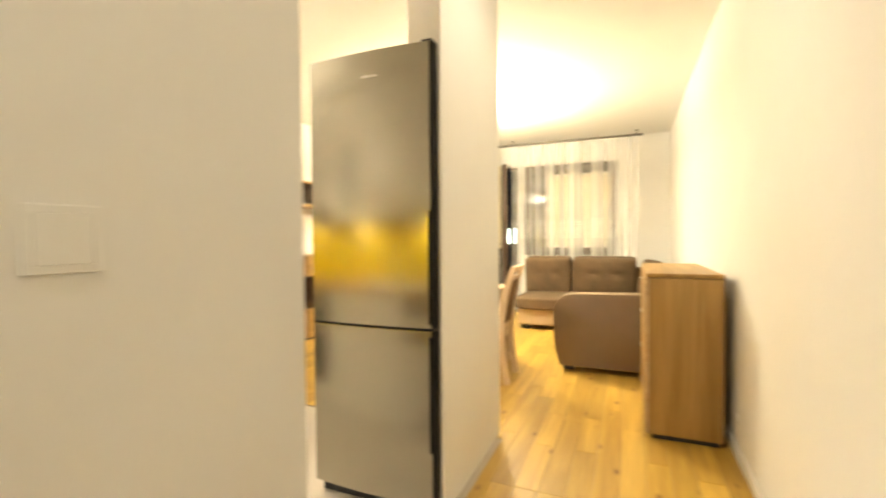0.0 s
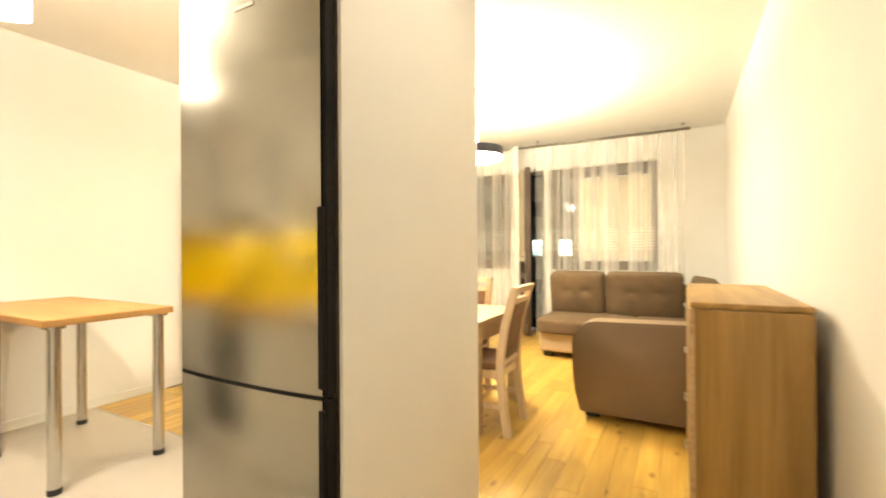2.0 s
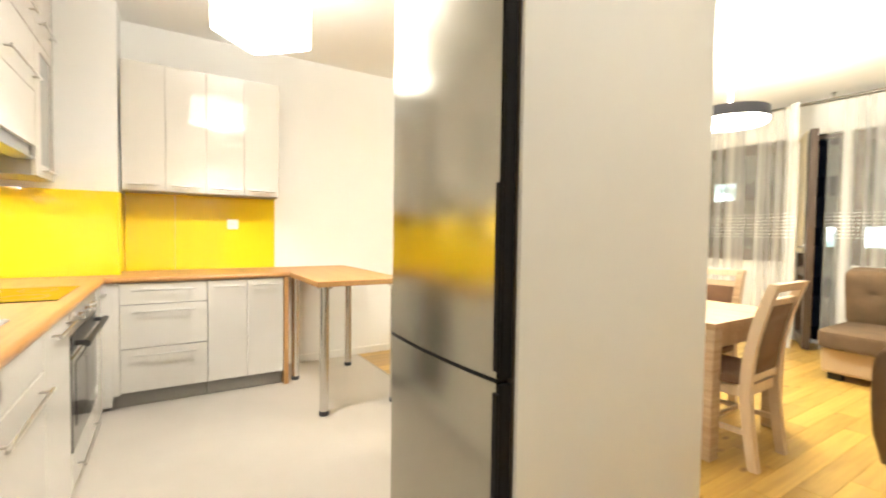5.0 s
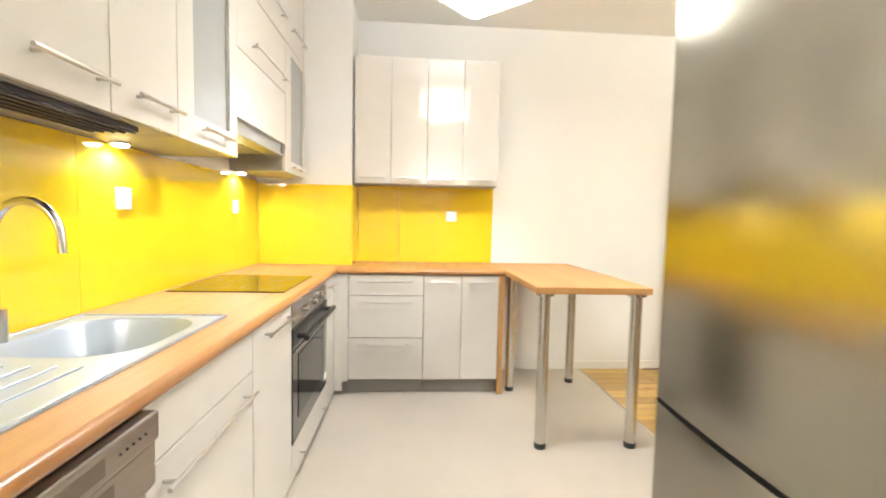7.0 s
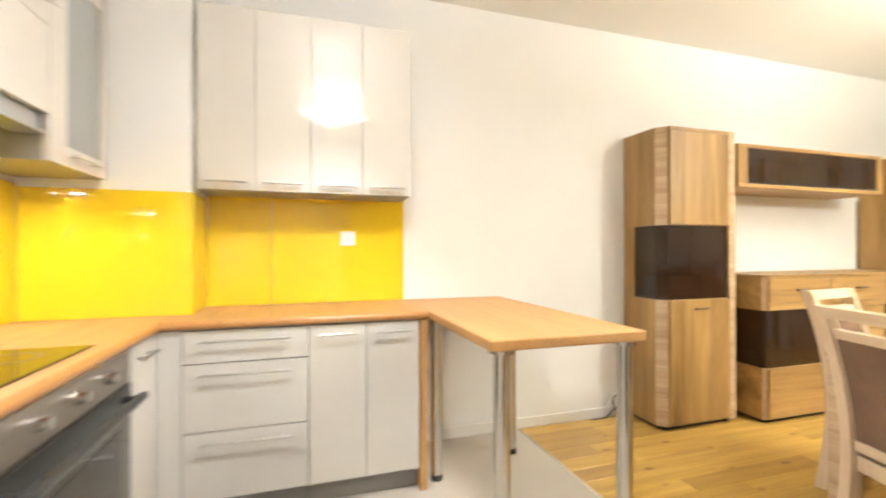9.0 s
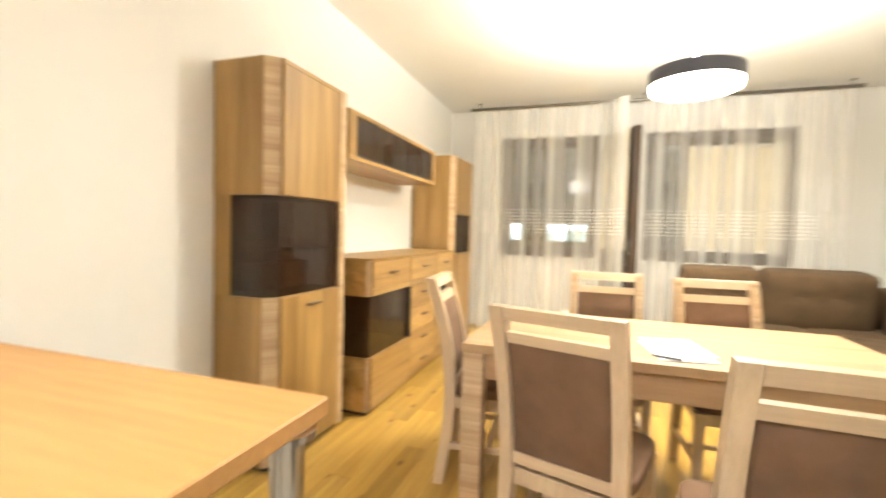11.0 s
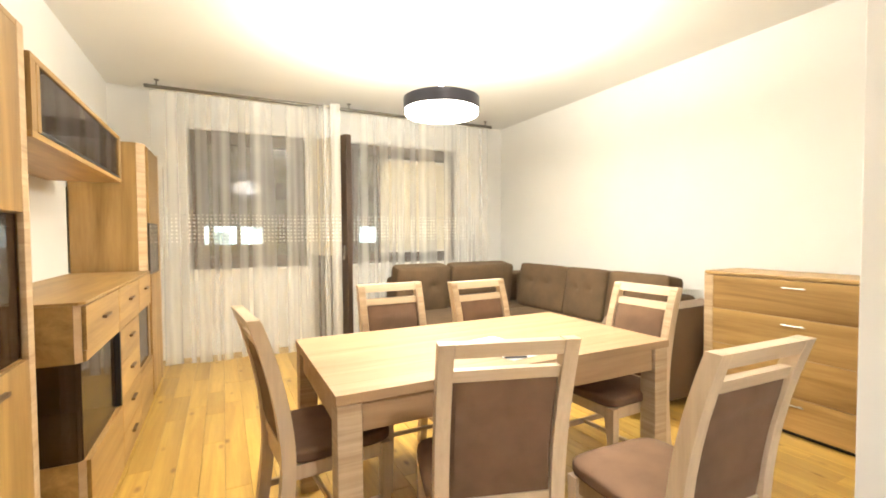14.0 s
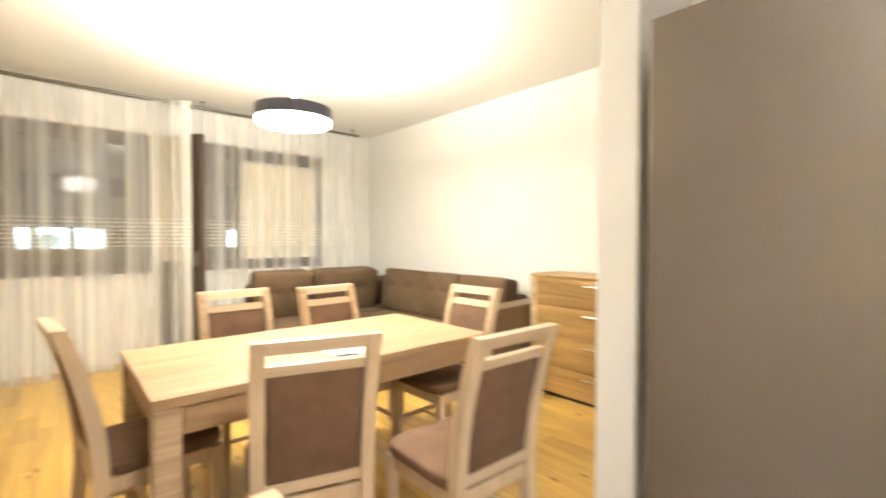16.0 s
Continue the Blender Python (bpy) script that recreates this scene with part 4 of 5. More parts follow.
for z0, z1, h0, h1 in ((0.846, 2.082, 0.866, 1.36), (0.06, 0.835, 0.30, 0.81)):
    d = part("door", curved_door(z0, z1), "fridge", fr, "convex brushed steel door", True)
    part("edge", box(FX1 - 0.0148, FX1, FY + 0.022, FY + 0.06, z0, z1, 0.004), "seal", d, "dark door edge")
    part("grip", box(FX1 - 0.027, FX1 - 0.004, FY + 0.013, FY + 0.024, h0, h1, 0.004), "seal", d, "black grip recess")
part("gap_strip", curved_door(0.8352, 0.8458, -0.0006), "seal", fr, "dark gap between the doors", True)
part("foot_strip", box(FX0 + 0.02, FX1 - 0.02, FY + 0.05, FY + 0.09, 0.0, 0.058), "black", fr)
part("badge", box(3.0, 3.085, FY + 0.0005, FY + 0.004, 1.962, 1.974), "chrome", fr, "small metal badge")

# ---- wall unit in the living room ----
def slab(x0, y0, y1, x1, c, z0, z1, south=True, north=False):
    """A block against the west wall whose front corners are cut off by c."""
    pts = [(x0, y0)]
    pts += [(x1 - c, y0), (x1, y0 + c)] if south else [(x1, y0)]
    pts += [(x1, y1 - c), (x1 - c, y1)] if north else [(x1, y1)]
    pts += [(x0, y1)]
    return loft([[(x, y, z) for x, y in pts] for z in (z0, z1)])


def stripe(x1, y0, c, z0, z1, d=0.0025, w=0.0):
    """Sawn veneer strip on a cut-off corner."""
    n = Vector((1, -1, 0)).normalized() * d
    a, b = Vector((x1 - c, y0, 0)), Vector((x1, y0 + c, 0))
    return loft([[tuple(p + q + Vector((0, 0, z))) for p, q in ((a, Vector()), (a, n), (b, n), (b, Vector()))] for z in (z0, z1)])


def knob_bar(parent, x, y, z, half=0.055, vertical=False):
    return part("handle", box(x, x + 0.018, y - half, y + half, z - 0.007, z + 0.007, 0.003), "bronze", parent, "dull bronze pull")


def tall_cabinet(y0, y1, x1, glassy, label):
    t = thing("display_cabinet", (x1 / 2, (y0 + y1) / 2, 0), label, "cabinet", "wall unit")
    c = 0.055
    part("carcass_top", slab(0.055, y0, y1, x1 - 0.02, c, 1.372, 2.03), "oak", t)
    part("carcass_bottom", slab(0.055, y0, y1, x1 - 0.02, c, 0.03, 0.872), "oak", t)
    part("plinth", slab(0.06, y0 + 0.03, y1 - 0.02, x1 - 0.05, 0.03, 0.0, 0.03), "black", t)
    part("back", box(0.055, 0.070, y0 + 0.002, y1 - 0.002, 0.872, 1.372), "oak", t)
    part("side_post", box(0.071, 0.160, y0, y0 + 0.018, 0.872, 1.372), "oak", t)
    part("side", box(0.071, x1 - 0.02, y1 - 0.018, y1, 0.872, 1.372), "oak", t)
    part("pane", box(0.161, x1 - c - 0.018, y0 + 0.004, y0 + 0.010, 0.873, 1.371), "smoke", t, "smoked side glass")
    part("pane", box(x1 - 0.030, x1 - 0.024, y0 + 0.055, y1 - 0.055, 0.873, 1.371), "smoke", t, "smoked front glass")
    part("pane", loft([[(x1 - c - 0.02, y0 + 0.004, z), (x1 - 0.024, y0 + c, z), (x1 - 0.030, y0 + c, z), (x1 - c - 0.024, y0 + 0.010, z)] for z in (0.873, 1.371)]), "smoke", t, "smoked corner glass")
    part("shelf", box(0.072, x1 - 0.06, y0 + 0.03, y1 - 0.02, 1.10, 1.106), "smoke", t, "glass shelf")
    part("inner_box", box(0.072, 0.20, y0 + 0.16, y1 - 0.06, 0.873, 1.02), "oak", t)
    for z0, z1 in ((1.372, 2.03), (0.03, 0.872)):
        part("corner_strip", stripe(x1 - 0.02, y0, c, z0, z1), "zebra", t, "rough-sawn pale strip")
    part("edge_strip", box(x1 - 0.02, x1, y1 - 0.055, y1, 0.03, 2.03, 0.002), "zebra", t, "rough-sawn pale strip")
    d = part("door", box(x1 - 0.018, x1, y0 + c + 0.003, y1 - 0.058, 1.376, 2.005, 0.002), "oak", t)
    d = part("door", box(x1 - 0.018, x1, y0 + c + 0.003, y1 - 0.058, 0.045, 0.868, 0.002), "oak", t)
    knob_bar(d, x1, (y0 + y1) / 2 + 0.0, 0.81)
    part("top_edge", box(x1 - 0.018, x1 - 0.002, y0 + c, y1 - 0.056, 2.008, 2.03, 0.002), "oak_y", t)
    return t


tall_cabinet(3.445, 4.07, 0.43, True, "tall oak display cabinet with a smoked glass corner niche")

# second tall cabinet, its glass strip turned the other way
t = thing("display_cabinet", (0.28, 6.35, 0), "tall oak display cabinet with a narrow glass strip", "cabinet", "wall unit")
part("carcass", slab(0.055, 6.035, 6.67, 0.515, 0.05, 0.03, 2.0), "oak", t)
part("plinth", box(0.06, 0.48, 6.065, 6.65, 0.0, 0.03), "black", t)
# thin black strip on the wall, drawing the dark line beside the cabinet
part("back_edge", box(0.0515, 0.0535, 6.010, 6.032, 1.035, 1.648), "black", t, "thin black strip on the wall beside the cabinet")
part("corner_strip", stripe(0.515, 6.035, 0.05, 0.03, 2.0), "zebra", t, "rough-sawn pale strip")
part("door", box(0.517, 0.535, 6.088, 6.62, 1.40, 1.98, 0.002), "oak", t)
part("door", box(0.517, 0.535, 6.088, 6.62, 0.045, 0.99, 0.002), "oak", t)
part("pane", box(0.517, 0.530, 6.105, 6.62, 0.995, 1.395), "smoke", t, "smoked glass")
part("edge_strip", box(0.516, 0.536, 6.624, 6.67, 0.03, 2.0, 0.002), "zebra", t, "rough-sawn pale strip")

# low sideboard
LB0, LB1, LX = 4.22, 6.005, 0.54
t = thing("sideboard", (0.27, 5.1, 0), "low oak sideboard with drawers and a smoked glass corner niche", "sideboard", "wall unit")
c = 0.02
part("top_block", slab(0.055, LB0, LB1, LX - 0.018, c, 0.785, 1.018), "oak_y", t)
part("top", slab(0.055, LB0, LB1, LX, c, 1.0185, 1.030), "oak_y", t, "flat oak top")
part("base_block", slab(0.055, LB0, LB1, LX - 0.018, c, 0.03, 0.385), "oak_y", t)
part("plinth", box(0.06, LX - 0.05, LB0 + 0.03, LB1 - 0.02, 0.0, 0.03), "black", t)
part("middle_block", box(0.055, LX - 0.018, 4.885, 5.46, 0.385, 0.785), "oak", t)
part("back", box(0.055, 0.067, LB0, LB1, 0.385, 0.785), "oak", t)
part("end_side", box(0.067, LX - 0.018, LB1 - 0.02, LB1, 0.385, 0.785), "oak", t)
part("pane", box(0.166, LX - c - 0.018, LB0 + 0.004, LB0 + 0.010, 0.386, 0.784), "smoke", t, "smoked side glass")
part("side_post", box(0.067, 0.165, LB0, LB0 + 0.018, 0.386, 0.784), "oak", t)
part("pane", box(LX - 0.028, LX - 0.022, LB0 + c, 4.884, 0.386, 0.784), "smoke", t, "smoked front glass")
part("pane", loft([[(LX - c - 0.018, LB0 + 0.004, z), (LX - 0.022, LB0 + c, z), (LX - 0.028, LB0 + c, z), (LX - c - 0.022, LB0 + 0.010, z)] for z in (0.386, 0.784)]), "smoke", t, "smoked corner glass")
part("pane", box(LX - 0.028, LX - 0.022, 5.462, LB1 - 0.022, 0.386, 0.784), "smoke", t, "smoked front glass")
part("door_edge", box(LX - 0.03, LX, 4.862, 4.883, 0.388, 0.782, 0.002), "black", t)
for z0, z1 in ((0.785, 1.018), (0.03, 0.385)):
    part("corner_strip", stripe(LX - 0.018, LB0, c, z0, z1), "pale", t, "pale oak corner strip")
for y0, y1 in ((LB0 + c + 0.003, 4.870), (4.875, 5.50), (5.505, LB1)):
    d = part("drawer", box(LX - 0.016, LX, y0, y1 - 0.003, 0.832, 1.012, 0.002), "oak_y", t)
    knob_bar(d, LX, (y0 + y1) / 2, 0.925)
    part("rail", box(LX - 0.016, LX - 0.003, y0, y1 - 0.003, 0.787, 0.830), "oak_y", t)
for z0, z1 in ((0.60, 0.783), (0.415, 0.597), (0.215, 0.412), (0.04, 0.212)):
    d = part("drawer", box(LX - 0.016, LX, 4.888, 5.458, z0, z1, 0.002), "oak_y", t)
    knob_bar(d, LX, 5.175, (z0 + z1) / 2 + 0.02)
part("flap", box(LX - 0.016, LX, LB0 + c + 0.003, 4.884, 0.04, 0.382, 0.002), "oak_y", t)
part("flap", box(LX - 0.016, LX, 5.462, LB1 - 0.002, 0.04, 0.382, 0.002), "oak_y", t)

# hanging cabinet with dark glass
t = thing("hanging_cabinet", (0.2, 4.85, 1.65), "oak wall cabinet with a long smoked glass flap", "cabinet", "wall unit")
y0, y1, x1, z0, z1 = 4.09, 5.63, 0.44, 1.650, 1.955
part("top", box(0.052, x1, y0, y1, z1 - 0.025, z1, 0.002), "oak_y", t)
part("bottom", box(0.052, x1, y0, y1, z0, z0 + 0.025, 0.002), "oak_y", t)
part("side", box(0.052, x1, y0, y0 + 0.05, z0 + 0.025, z1 - 0.025), "oak", t)
part("side", box(0.052, x1, y1 - 0.03, y1, z0 + 0.025, z1 - 0.025), "oak", t)
part("back", box(0.052, 0.064, y0 + 0.05, y1 - 0.03, z0 + 0.025, z1 - 0.025), "oak_y", t)
for a in ((y0 + 0.052, y0 + 0.085), (y1 - 0.060, y1 - 0.032)):
    part("flap_stile", box(x1 - 0.018, x1 + 0.002, a[0], a[1], z0 + 0.027, z1 - 0.027, 0.002), "oak", t)
part("pane", box(x1 - 0.012, x1 - 0.006, y0 + 0.085, y1 - 0.060, z0 + 0.027, z1 - 0.027), "smoke", t, "smoked glass flap")
part("lower_rail", box(x1 - 0.006, x1 + 0.002, y0 + 0.085, y1 - 0.060, z0 + 0.027, z0 + 0.037), "black", t)

# ---- chest of drawers ----
t = thing("chest_of_drawers", (4.43, 3.48, 0), "oak chest of four drawers with a pale sawn edge", "chest of drawers")
CX0, CX1, CY0, CY1, CZ = 4.212, 4.625, 2.92, 4.045, 1.015
part("body", box(CX0 + 0.016, CX1, CY0, CY1, 0.03, CZ - 0.028, 0.006), "oak", t)
part("top", box(CX0 + 0.002, CX1, CY0 - 0.001, CY1 + 0.001, CZ - 0.026, CZ, 0.007), "oak_y", t)
part("plinth", box(CX0 + 0.04, CX1 - 0.02, CY0 + 0.02, CY1 - 0.02, 0.0, 0.03), "black", t)
part("edge_strip", box(CX0, CX0 + 0.018, CY1 - 0.065, CY1, 0.03, CZ - 0.028, 0.003), "zebra", t, "rough-sawn pale strip")
part("edge_strip", box(CX0, CX0 + 0.018, CY0, CY0 + 0.035, 0.03, CZ - 0.028, 0.003), "zebra", t, "rough-sawn pale strip")
for z0, z1 in ((0.752, 0.984), (0.504, 0.748), (0.254, 0.500), (0.034, 0.250)):
    d = part("drawer", box(CX0 - 0.002, CX0 + 0.016, CY0 + 0.038, CY1 - 0.068, z0, z1, 0.002), "oak_y", t)
    h = box(CX0 - 0.017, CX0 - 0.009, 3.41, 3.54, z1 - 0.050, z1 - 0.042, 0.003)
    for y in (3.43, 3.52):
        box(CX0 - 0.012, CX0 - 0.001, y - 0.005, y + 0.005, z1 - 0.051, z1 - 0.041, bm=h)
    part("handle", h, "handle", d, "satin metal handle")

# ---- dining table ----
t = thing("dining_table", (2.18, 3.9, 0), "pale oak dining table with sawn-grain legs", "table")
TX0, TX1, TY0, TY1 = 1.36, 3.01, 3.452, 4.345
for k in range(8):
    w = (TY1 - TY0) / 8
    part("top_board", box(TX0, TX1, TY0 + w * k + 0.0002, TY0 + w * (k + 1) - 0.0002, 0.724, 0.760, 0.0008, seg=1), "pale", t, "pale oak board of the top")
for x, y in ((TX0, TY0), (TX1 - 0.095, TY0), (TX0, TY1 - 0.095), (TX1 - 0.095, TY1 - 0.095)):
    e = 0.004
    part("leg", box(x + e, x + 0.095 - e, y + e, y + 0.095 - e, 0.0, 0.7235, 0.004), "zebra_x", t, "leg with a sawn cross grain")
for a in ((TX0 + 0.095, TX1 - 0.095, TY0 + 0.022, TY0 + 0.042), (TX0 + 0.095, TX1 - 0.095, TY1 - 0.042, TY1 - 0.022), (TX0 + 0.022, TX0 + 0.042, TY0 + 0.095, TY1 - 0.095), (TX1 - 0.042, TX1 - 0.022, TY0 + 0.095, TY1 - 0.095)):
    part("apron", box(*a, 0.615, 0.7235, 0.002), "pale", t)
# sheets and pen on it
for x, y, a, z in ((2.205, 3.760, 10.5, 0.7605), (2.189, 3.667, 9.5, 0.7625)):
    b = box(-0.105, 0.105, -0.1485, 0.1485, 0, 0.0012)
    bmesh.ops.transform(b, matrix=Matrix.Translation((x, y, z)) @ Matrix.Rotation(radians(a), 4, "Z"), verts=b.verts[:])
    pp = thing("paper_sheet", (x, y, z), "blank white sheet of paper on the dining table", "paper")
    part("sheet", b, "paper", pp)
pn = thing("pen", (2.14, 3.54, 0.764), "dark ballpoint pen lying on the paper", "pen")
part("barrel", rod((2.095, 3.545, 0.7685), (2.185, 3.515, 0.7685), 0.0042, seg=10), "ink", pn)
part("tip", rod((2.095, 3.545, 0.7685), (2.0855, 3.548, 0.7685), 0.004, r2=0.001, seg=10), "chrome", pn)

# ---- dining chairs ----
def dining_chair():
    """Faces +y; the back stands at -y. Origin on the floor under the seat's middle."""
    ch = thing("dining_chair", (0, 0, 0), "bleached wooden dining chair with brown suede seat and back", "chair", "chairs round the table")
    w = 0.205
    back = lambda z: -0.20 - 0.112 * max(0, (z - 0.44) / 0.55) ** 1.8 - 0.05 * max(0, (0.40 - z) / 0.40) ** 1.3
    for s in (-1, 1):
        lps = []
        for z in [0.0, 0.1, 0.2, 0.3, 0.4, 0.48, 0.56, 0.64, 0.72, 0.80, 0.88, 0.95, 0.992]:
            xo, d = s * w, 0.026 - 0.006 * abs(z - 0.45)
            xi, y = s * (w - 0.044), back(z)
            lps.append([(xo, y - d, z), (xo, y + d, z), (xi, y + d, z), (xi, y - d, z)])
        part("back_post", loft(lps), "chairwood", ch)
        face = []
        for z in [0.50 + 0.48 * k / 12 for k in range(13)]:
            y, d = back(z), 0.026 - 0.006 * abs(z - 0.45)
            face.append([(s * (w - 0.003), y + d - 0.002, z), (s * (w - 0.003), y + d + 0.002, z), (s * (w - 0.041), y + d + 0.002, z), (s * (w - 0.041), y + d - 0.002, z)])
        part("post_face", loft(face), "zebra_x", ch, "sawn cross-grain face")

    def rail(z0, z1, d0, x=w - 0.046):
        y0, y1 = back(z0), back(z1)
        return loft([[(-x, y0 - d0, z0), (-x, y0 + d0, z0), (-x, y1 + d0, z1), (-x, y1 - d0, z1)], [(x, y0 - d0, z0), (x, y0 + d0, z0), (x, y1 + d0, z1), (x, y1 - d0, z1)]])

    part("top_rail", rail(0.948, 0.991, 0.021), "chairwood_x", ch)
    part("slot_rail", rail(0.872, 0.908, 0.015), "chairwood_x", ch)
    part("lower_rail", rail(0.452, 0.490, 0.014), "chairwood_x", ch)
    x = w - 0.047
    lps = []
    for z in [0.491 + (0.871 - 0.491) * k / 8 for k in range(9)]:
        y, e = back(z), 0.018 if 0.50 < z < 0.86 else 0.010
        lps.append([(-x, y - 0.008, z), (-x * 0.93, y - e, z), (x * 0.93, y - e, z), (x, y - 0.008, z), (x, y + 0.008, z), (x * 0.93, y + e, z), (-x * 0.93, y + e, z), (-x, y + 0.008, z)])
    part("back_panel", loft(lps), "seatcloth", ch, "brown suede back panel", True)
    seat = puff(0, 0.015, 0.462, 0.435, 0.43, 0.062, 6, 9, 0.10, face=2)
    part("seat", seat, "seatcloth", ch, "brown suede seat pad", True)
    for s in (-1, 1):
        part("side_apron", box(s * 0.188 - 0.010, s * 0.188 + 0.010, -0.18, 0.17, 0.375, 0.432, 0.003), "chairwood", ch)
        part("front_leg", loft([[(s * 0.19 + a * k, 0.19 + b * k, z) for a, b in ((-1, -1), (1, -1), (1, 1), (-1, 1))] for z, k in ((0.0, 0.014), (0.25, 0.019), (0.432, 0.021))]), "chairwood", ch)
        part("side_stretcher", box(s * 0.19 - 0.009, s * 0.19 + 0.009, -0.215, 0.178, 0.175, 0.205, 0.003), "chairwood", ch)
    part("front_apron", box(-0.17, 0.17, 0.180, 0.200, 0.375, 0.432, 0.003), "chairwood", ch)
    part("back_apron", box(-0.16, 0.16, -0.205, -0.185, 0.375, 0.432, 0.003), "chairwood", ch)
    part("cross_stretcher", box(-0.182, 0.182, -0.02, 0.0, 0.180, 0.200, 0.003), "chairwood", ch)
    return ch


ch0 = dining_chair()
# (x, y of the back's top middle, heading of the seat)
SEATS = ((1.755, 3.035, -17), (2.32, 2.68, -2), (1.95, 4.57, 180), (2.50, 4.45, 184), (1.115, 3.885, -84), (3.22, 3.755, 92))
for i, (x, y, a) in enumerate(SEATS):
    m = Matrix.Translation((x, y, 0)) @ Matrix.Rotation(radians(a), 4, "Z") @ Matrix.Translation((0, 0.305, 0))
    if i == 0:
        ch0.matrix_basis = m
    else:
        copy_thing(ch0, m)

# ---- corner sofa ----
sf = thing("corner_sofa", (4.0, 5.8, 0), "dark brown corner sofa with tufted cushions and taupe arm", "sofa")
part("base", box(2.73, 3.60, 5.83, 6.85, 0.06, 0.29, 0.03, seg=3), "beigebase", sf, "beige leatherette base")
part("base", box(3.602, 4.66, 4.38, 6.85, 0.06, 0.29, 0.03, seg=3), "beigebase", sf, "beige leatherette base")
part("seat_cushion", puff(3.20, 6.30, 0.355, 1.02, 1.08, 0.17, 9, 9, 0.06, face=2), "sofacloth", sf, smooth=True)
part("seat_cushion", puff(4.10, 5.30, 0.355, 0.98, 1.92, 0.17, 10, 11, 0.06, face=2), "sofacloth", sf, smooth=True)
part("seat_cushion", puff(4.18, 6.48, 0.355, 0.96, 0.50, 0.17, 9, 7, 0.06, face=2), "sofacloth", sf, smooth=True)
part("backrest", box(2.74, 4.66, 6.72, 6.93, 0.10, 0.80, 0.05, seg=3), "sofacloth", sf, smooth=True)
part("backrest", box(4.44, 4.66, 4.38, 6.71, 0.10, 0.76, 0.05, seg=3), "sofacloth", sf, smooth=True)
# arm slab with a big rounded upper corner
prof = [(4.655, 0.055), (3.53, 0.055), (3.49, 0.20), (3.475, 0.36)] + [(3.64 - 0.165 * math.cos(radians(a)), 0.545 + 0.165 * math.sin(radians(a))) for a in range(0, 91, 15)] + [(4.655, 0.735)]
arm = bmesh.new()
loft([[(x + (0.02 if e else 0) * (1 if x < 4 else 0), y, z - (0.02 if e and z > 0.5 else 0)) for x, z in prof] for y, e in ((4.12, 1), (4.135, 0), (4.355, 0), (4.37, 1))], arm)
part("arm", arm, "leather", sf, "rounded taupe leatherette arm", True)
pipe = [(x, 4.133, z) for x, z in prof[1:]]
part("piping", tube(pipe, 0.005, seg=6), "leather", sf, "stitched piping", True)
for x, y in ((2.82, 5.92), (2.82, 6.78), (3.60, 4.24), (4.58, 4.24), (4.56, 6.78)):
    part("foot", box(x - 0.05, x + 0.05, y - 0.04, y + 0.04, 0.0, 0.06, 0.004), "black", sf)
T4 = ((-0.35, 0.2), (0.35, 0.2))
for x0, x1, dn in ((2.70, 3.36, T4), (3.37, 4.22, T4)):
    part("back_cushion", puff((x0 + x1) / 2, 6.56, 0.685, x1 - x0 - 0.005, 0.22, 0.53, 14, 11, 0.28, Matrix.Rotation(radians(10), 4, "X"), [(b, a) for a, b in dn], 1), "sofacloth", sf, smooth=True)
for y0, y1 in ((4.40, 5.04), (5.05, 5.60), (5.61, 6.42)):
    part("back_cushion", puff(4.37, (y0 + y1) / 2, 0.675, 0.22, y1 - y0 - 0.005, 0.51, 14, 11, 0.28, Matrix.Rotation(radians(10), 4, "Y"), T4, 0), "sofacloth", sf, smooth=True)

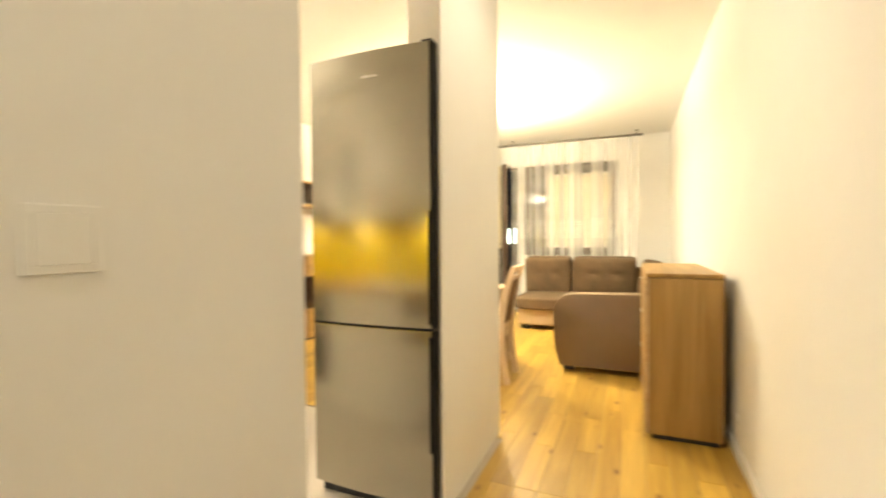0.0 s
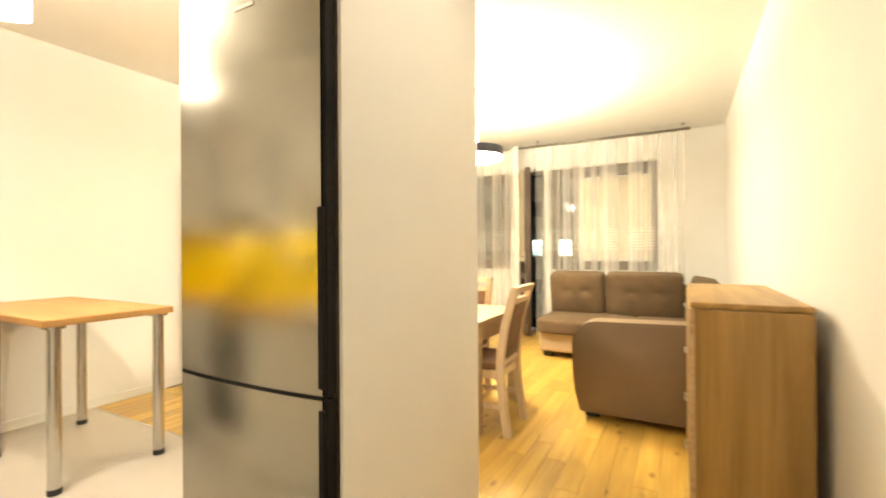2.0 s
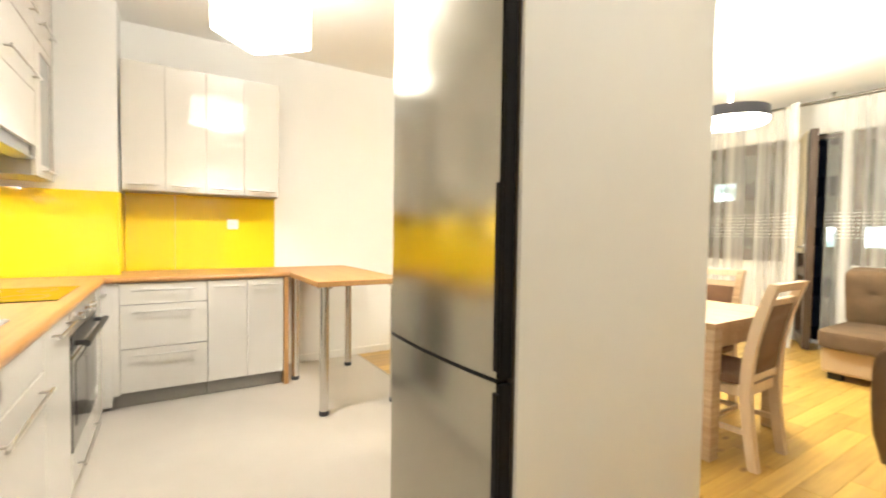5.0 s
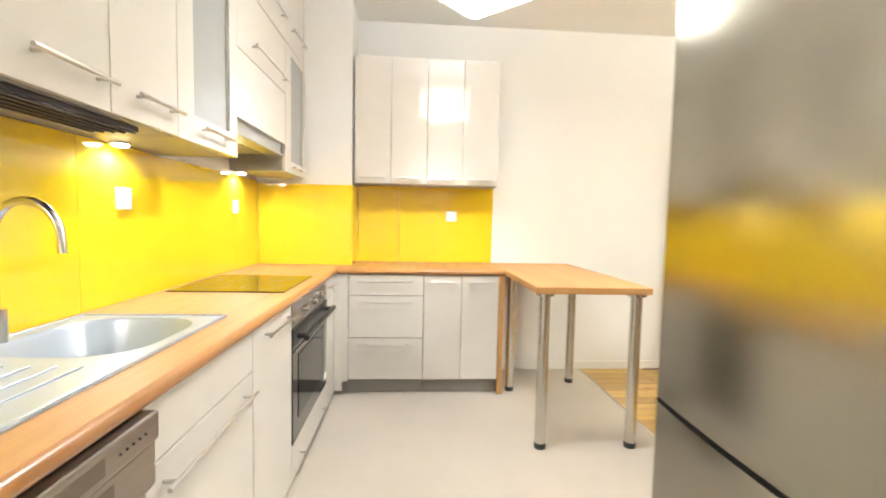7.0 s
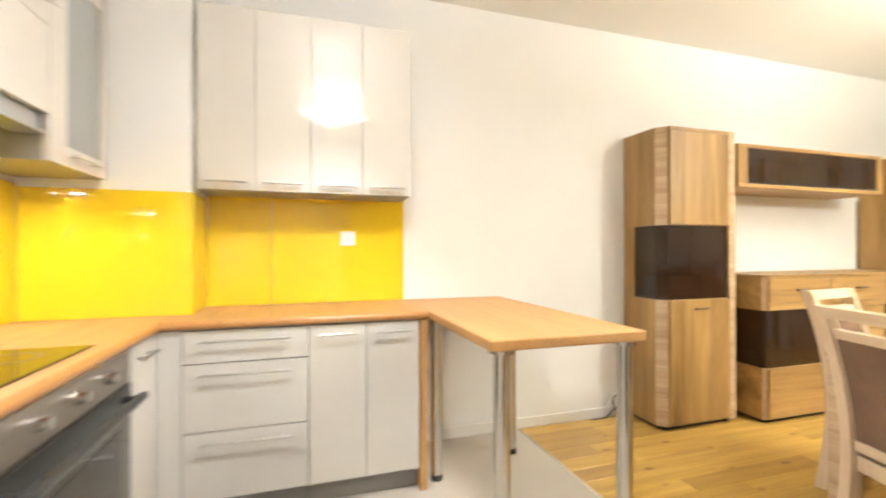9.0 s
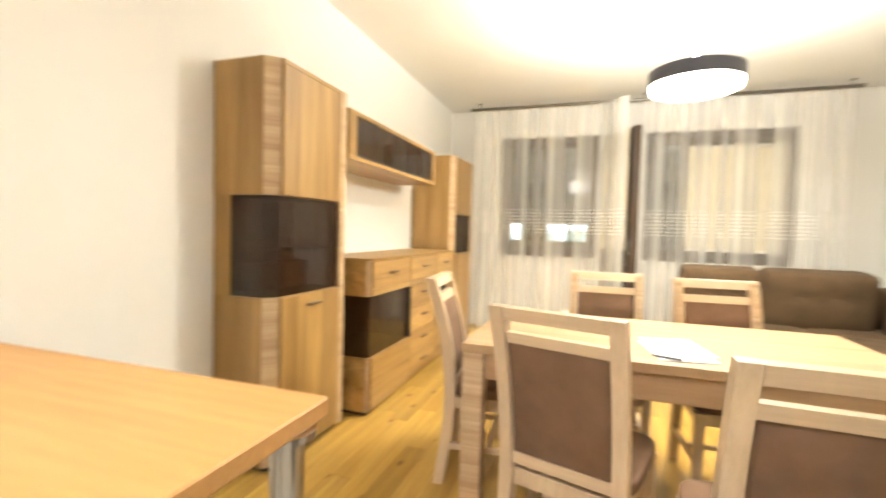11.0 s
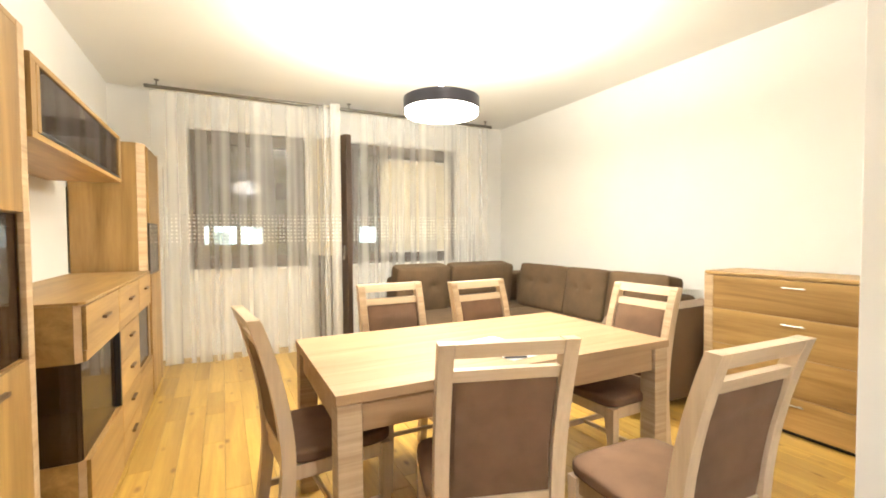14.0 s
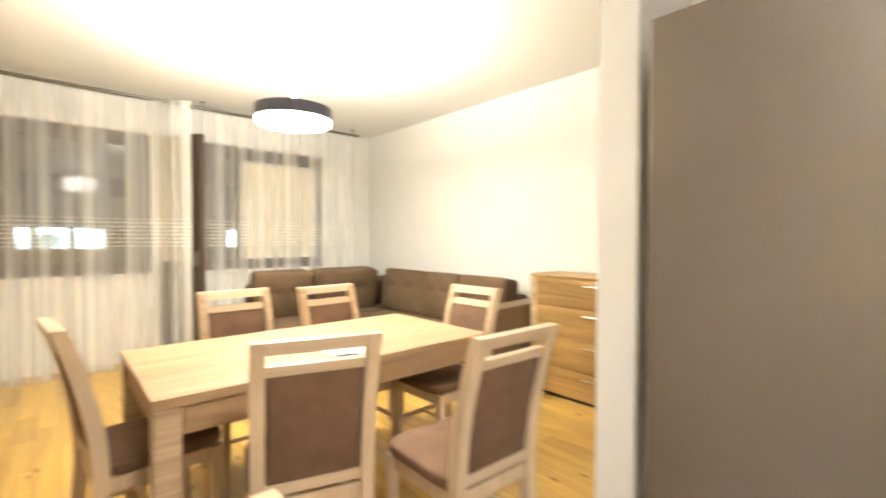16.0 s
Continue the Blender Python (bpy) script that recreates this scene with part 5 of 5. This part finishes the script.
# ---- cable by the display cabinet ----
cb = thing("power_cable", (0.03, 3.36, 0.10), "black cable coiled at a plug beside the cabinet", "cable")
part("plug", box(0.051, 0.10, 3.385, 3.425, 0.17, 0.215, 0.006), "black", cb)
wire = [(0.09 + 0.02 * math.sin(a * 2), 3.37 + 0.05 * math.sin(a), 0.09 + 0.07 * math.cos(a)) for a in [k * 0.5 for k in range(15)]] + [(0.10, 3.25, 0.012), (0.10, 3.12, 0.010)]
part("wire", tube(wire, 0.005, seg=6), "black", cb, smooth=True)
part("wire_loop", tube([(0.09, 3.40, 0.20), (0.10, 3.30, 0.16), (0.09, 3.26, 0.08), (0.10, 3.34, 0.03), (0.09, 3.42, 0.06)], 0.005, seg=6), "white", cb, smooth=True)

# ---- outside: ground and the block opposite ----
solid("ground", box(-400, 400, 7.7, 900, -6.6, -6.5), "ground", "dark ground at night", "ground", kind="structure")
ab = thing("apartment_building", (2, 36, -6.5), "dark apartment building with a few lit windows", "building")
part("wall", box(-26, 30, 34.2, 44, -6.5, 9.0), "farwall", ab)
part("roof", box(-26.4, 30.4, 33.8, 44.4, 9.0, 9.4), "fargl", ab)
LIT = {(-3.6, 0), (-0.4, 0), (1.2, 0), (2.8, 0), (-5.2, 0), (10.8, 0), (-11.6, 1), (4.4, -1)}
for fl_ in range(-2, 3):
    for k in range(24):
        x, z = round(-19.6 + 1.6 * k, 1), 0.75 + 3.0 * fl_
        w = part("window", box(x - 0.65, x + 0.65, 34.12, 34.2, z, z + 1.15), "litwin" if (x, fl_) in LIT else "fargl", ab)

# ---- oak floor boards, the nearest pieces last ----
fl0 = structure("floor", box(0.05, 3.40, 2.57, 7.38, -0.1, -0.014, bm=box(3.40, 4.68, -1.6, 7.38, -0.1, -0.014)), "sub", "oak plank floor of living room and hall", "floor")
PLK = {}


def plank(w, l):
    key = (round(w, 3), round(l, 2))
    if key not in PLK:
        PLK[key] = mesh_of("plank", box(-w / 2 + 0.0006, w / 2 - 0.0006, -l / 2 + 0.0006, l / 2 - 0.0006, -0.014, 0.0, 0.0012, seg=1), "plank")
    return PLK[key]


rng = random.Random(11)
PW = 0.122
cols = int(4.68 / PW) + 1
for i in range(cols):
    x0 = 0.05 + i * PW
    x1 = min(4.68, x0 + PW)
    if x1 - x0 < 0.01:
        continue
    y, end = (2.578 if x1 < 3.44 else -1.6), 7.38
    first = True
    while y < end - 0.01:
        l = rng.choice((0.5, 0.7, 0.9, 1.1, 1.3)) if not first else rng.choice((0.3, 0.5, 0.8, 1.1))
        first = False
        l = l if end - y - l > 0.25 else end - y
        ob = new("plank", plank(x1 - x0, l))
        ob.parent = fl0
        ob.location = ((x0 + x1) / 2, y + l / 2, 0)
        y += l
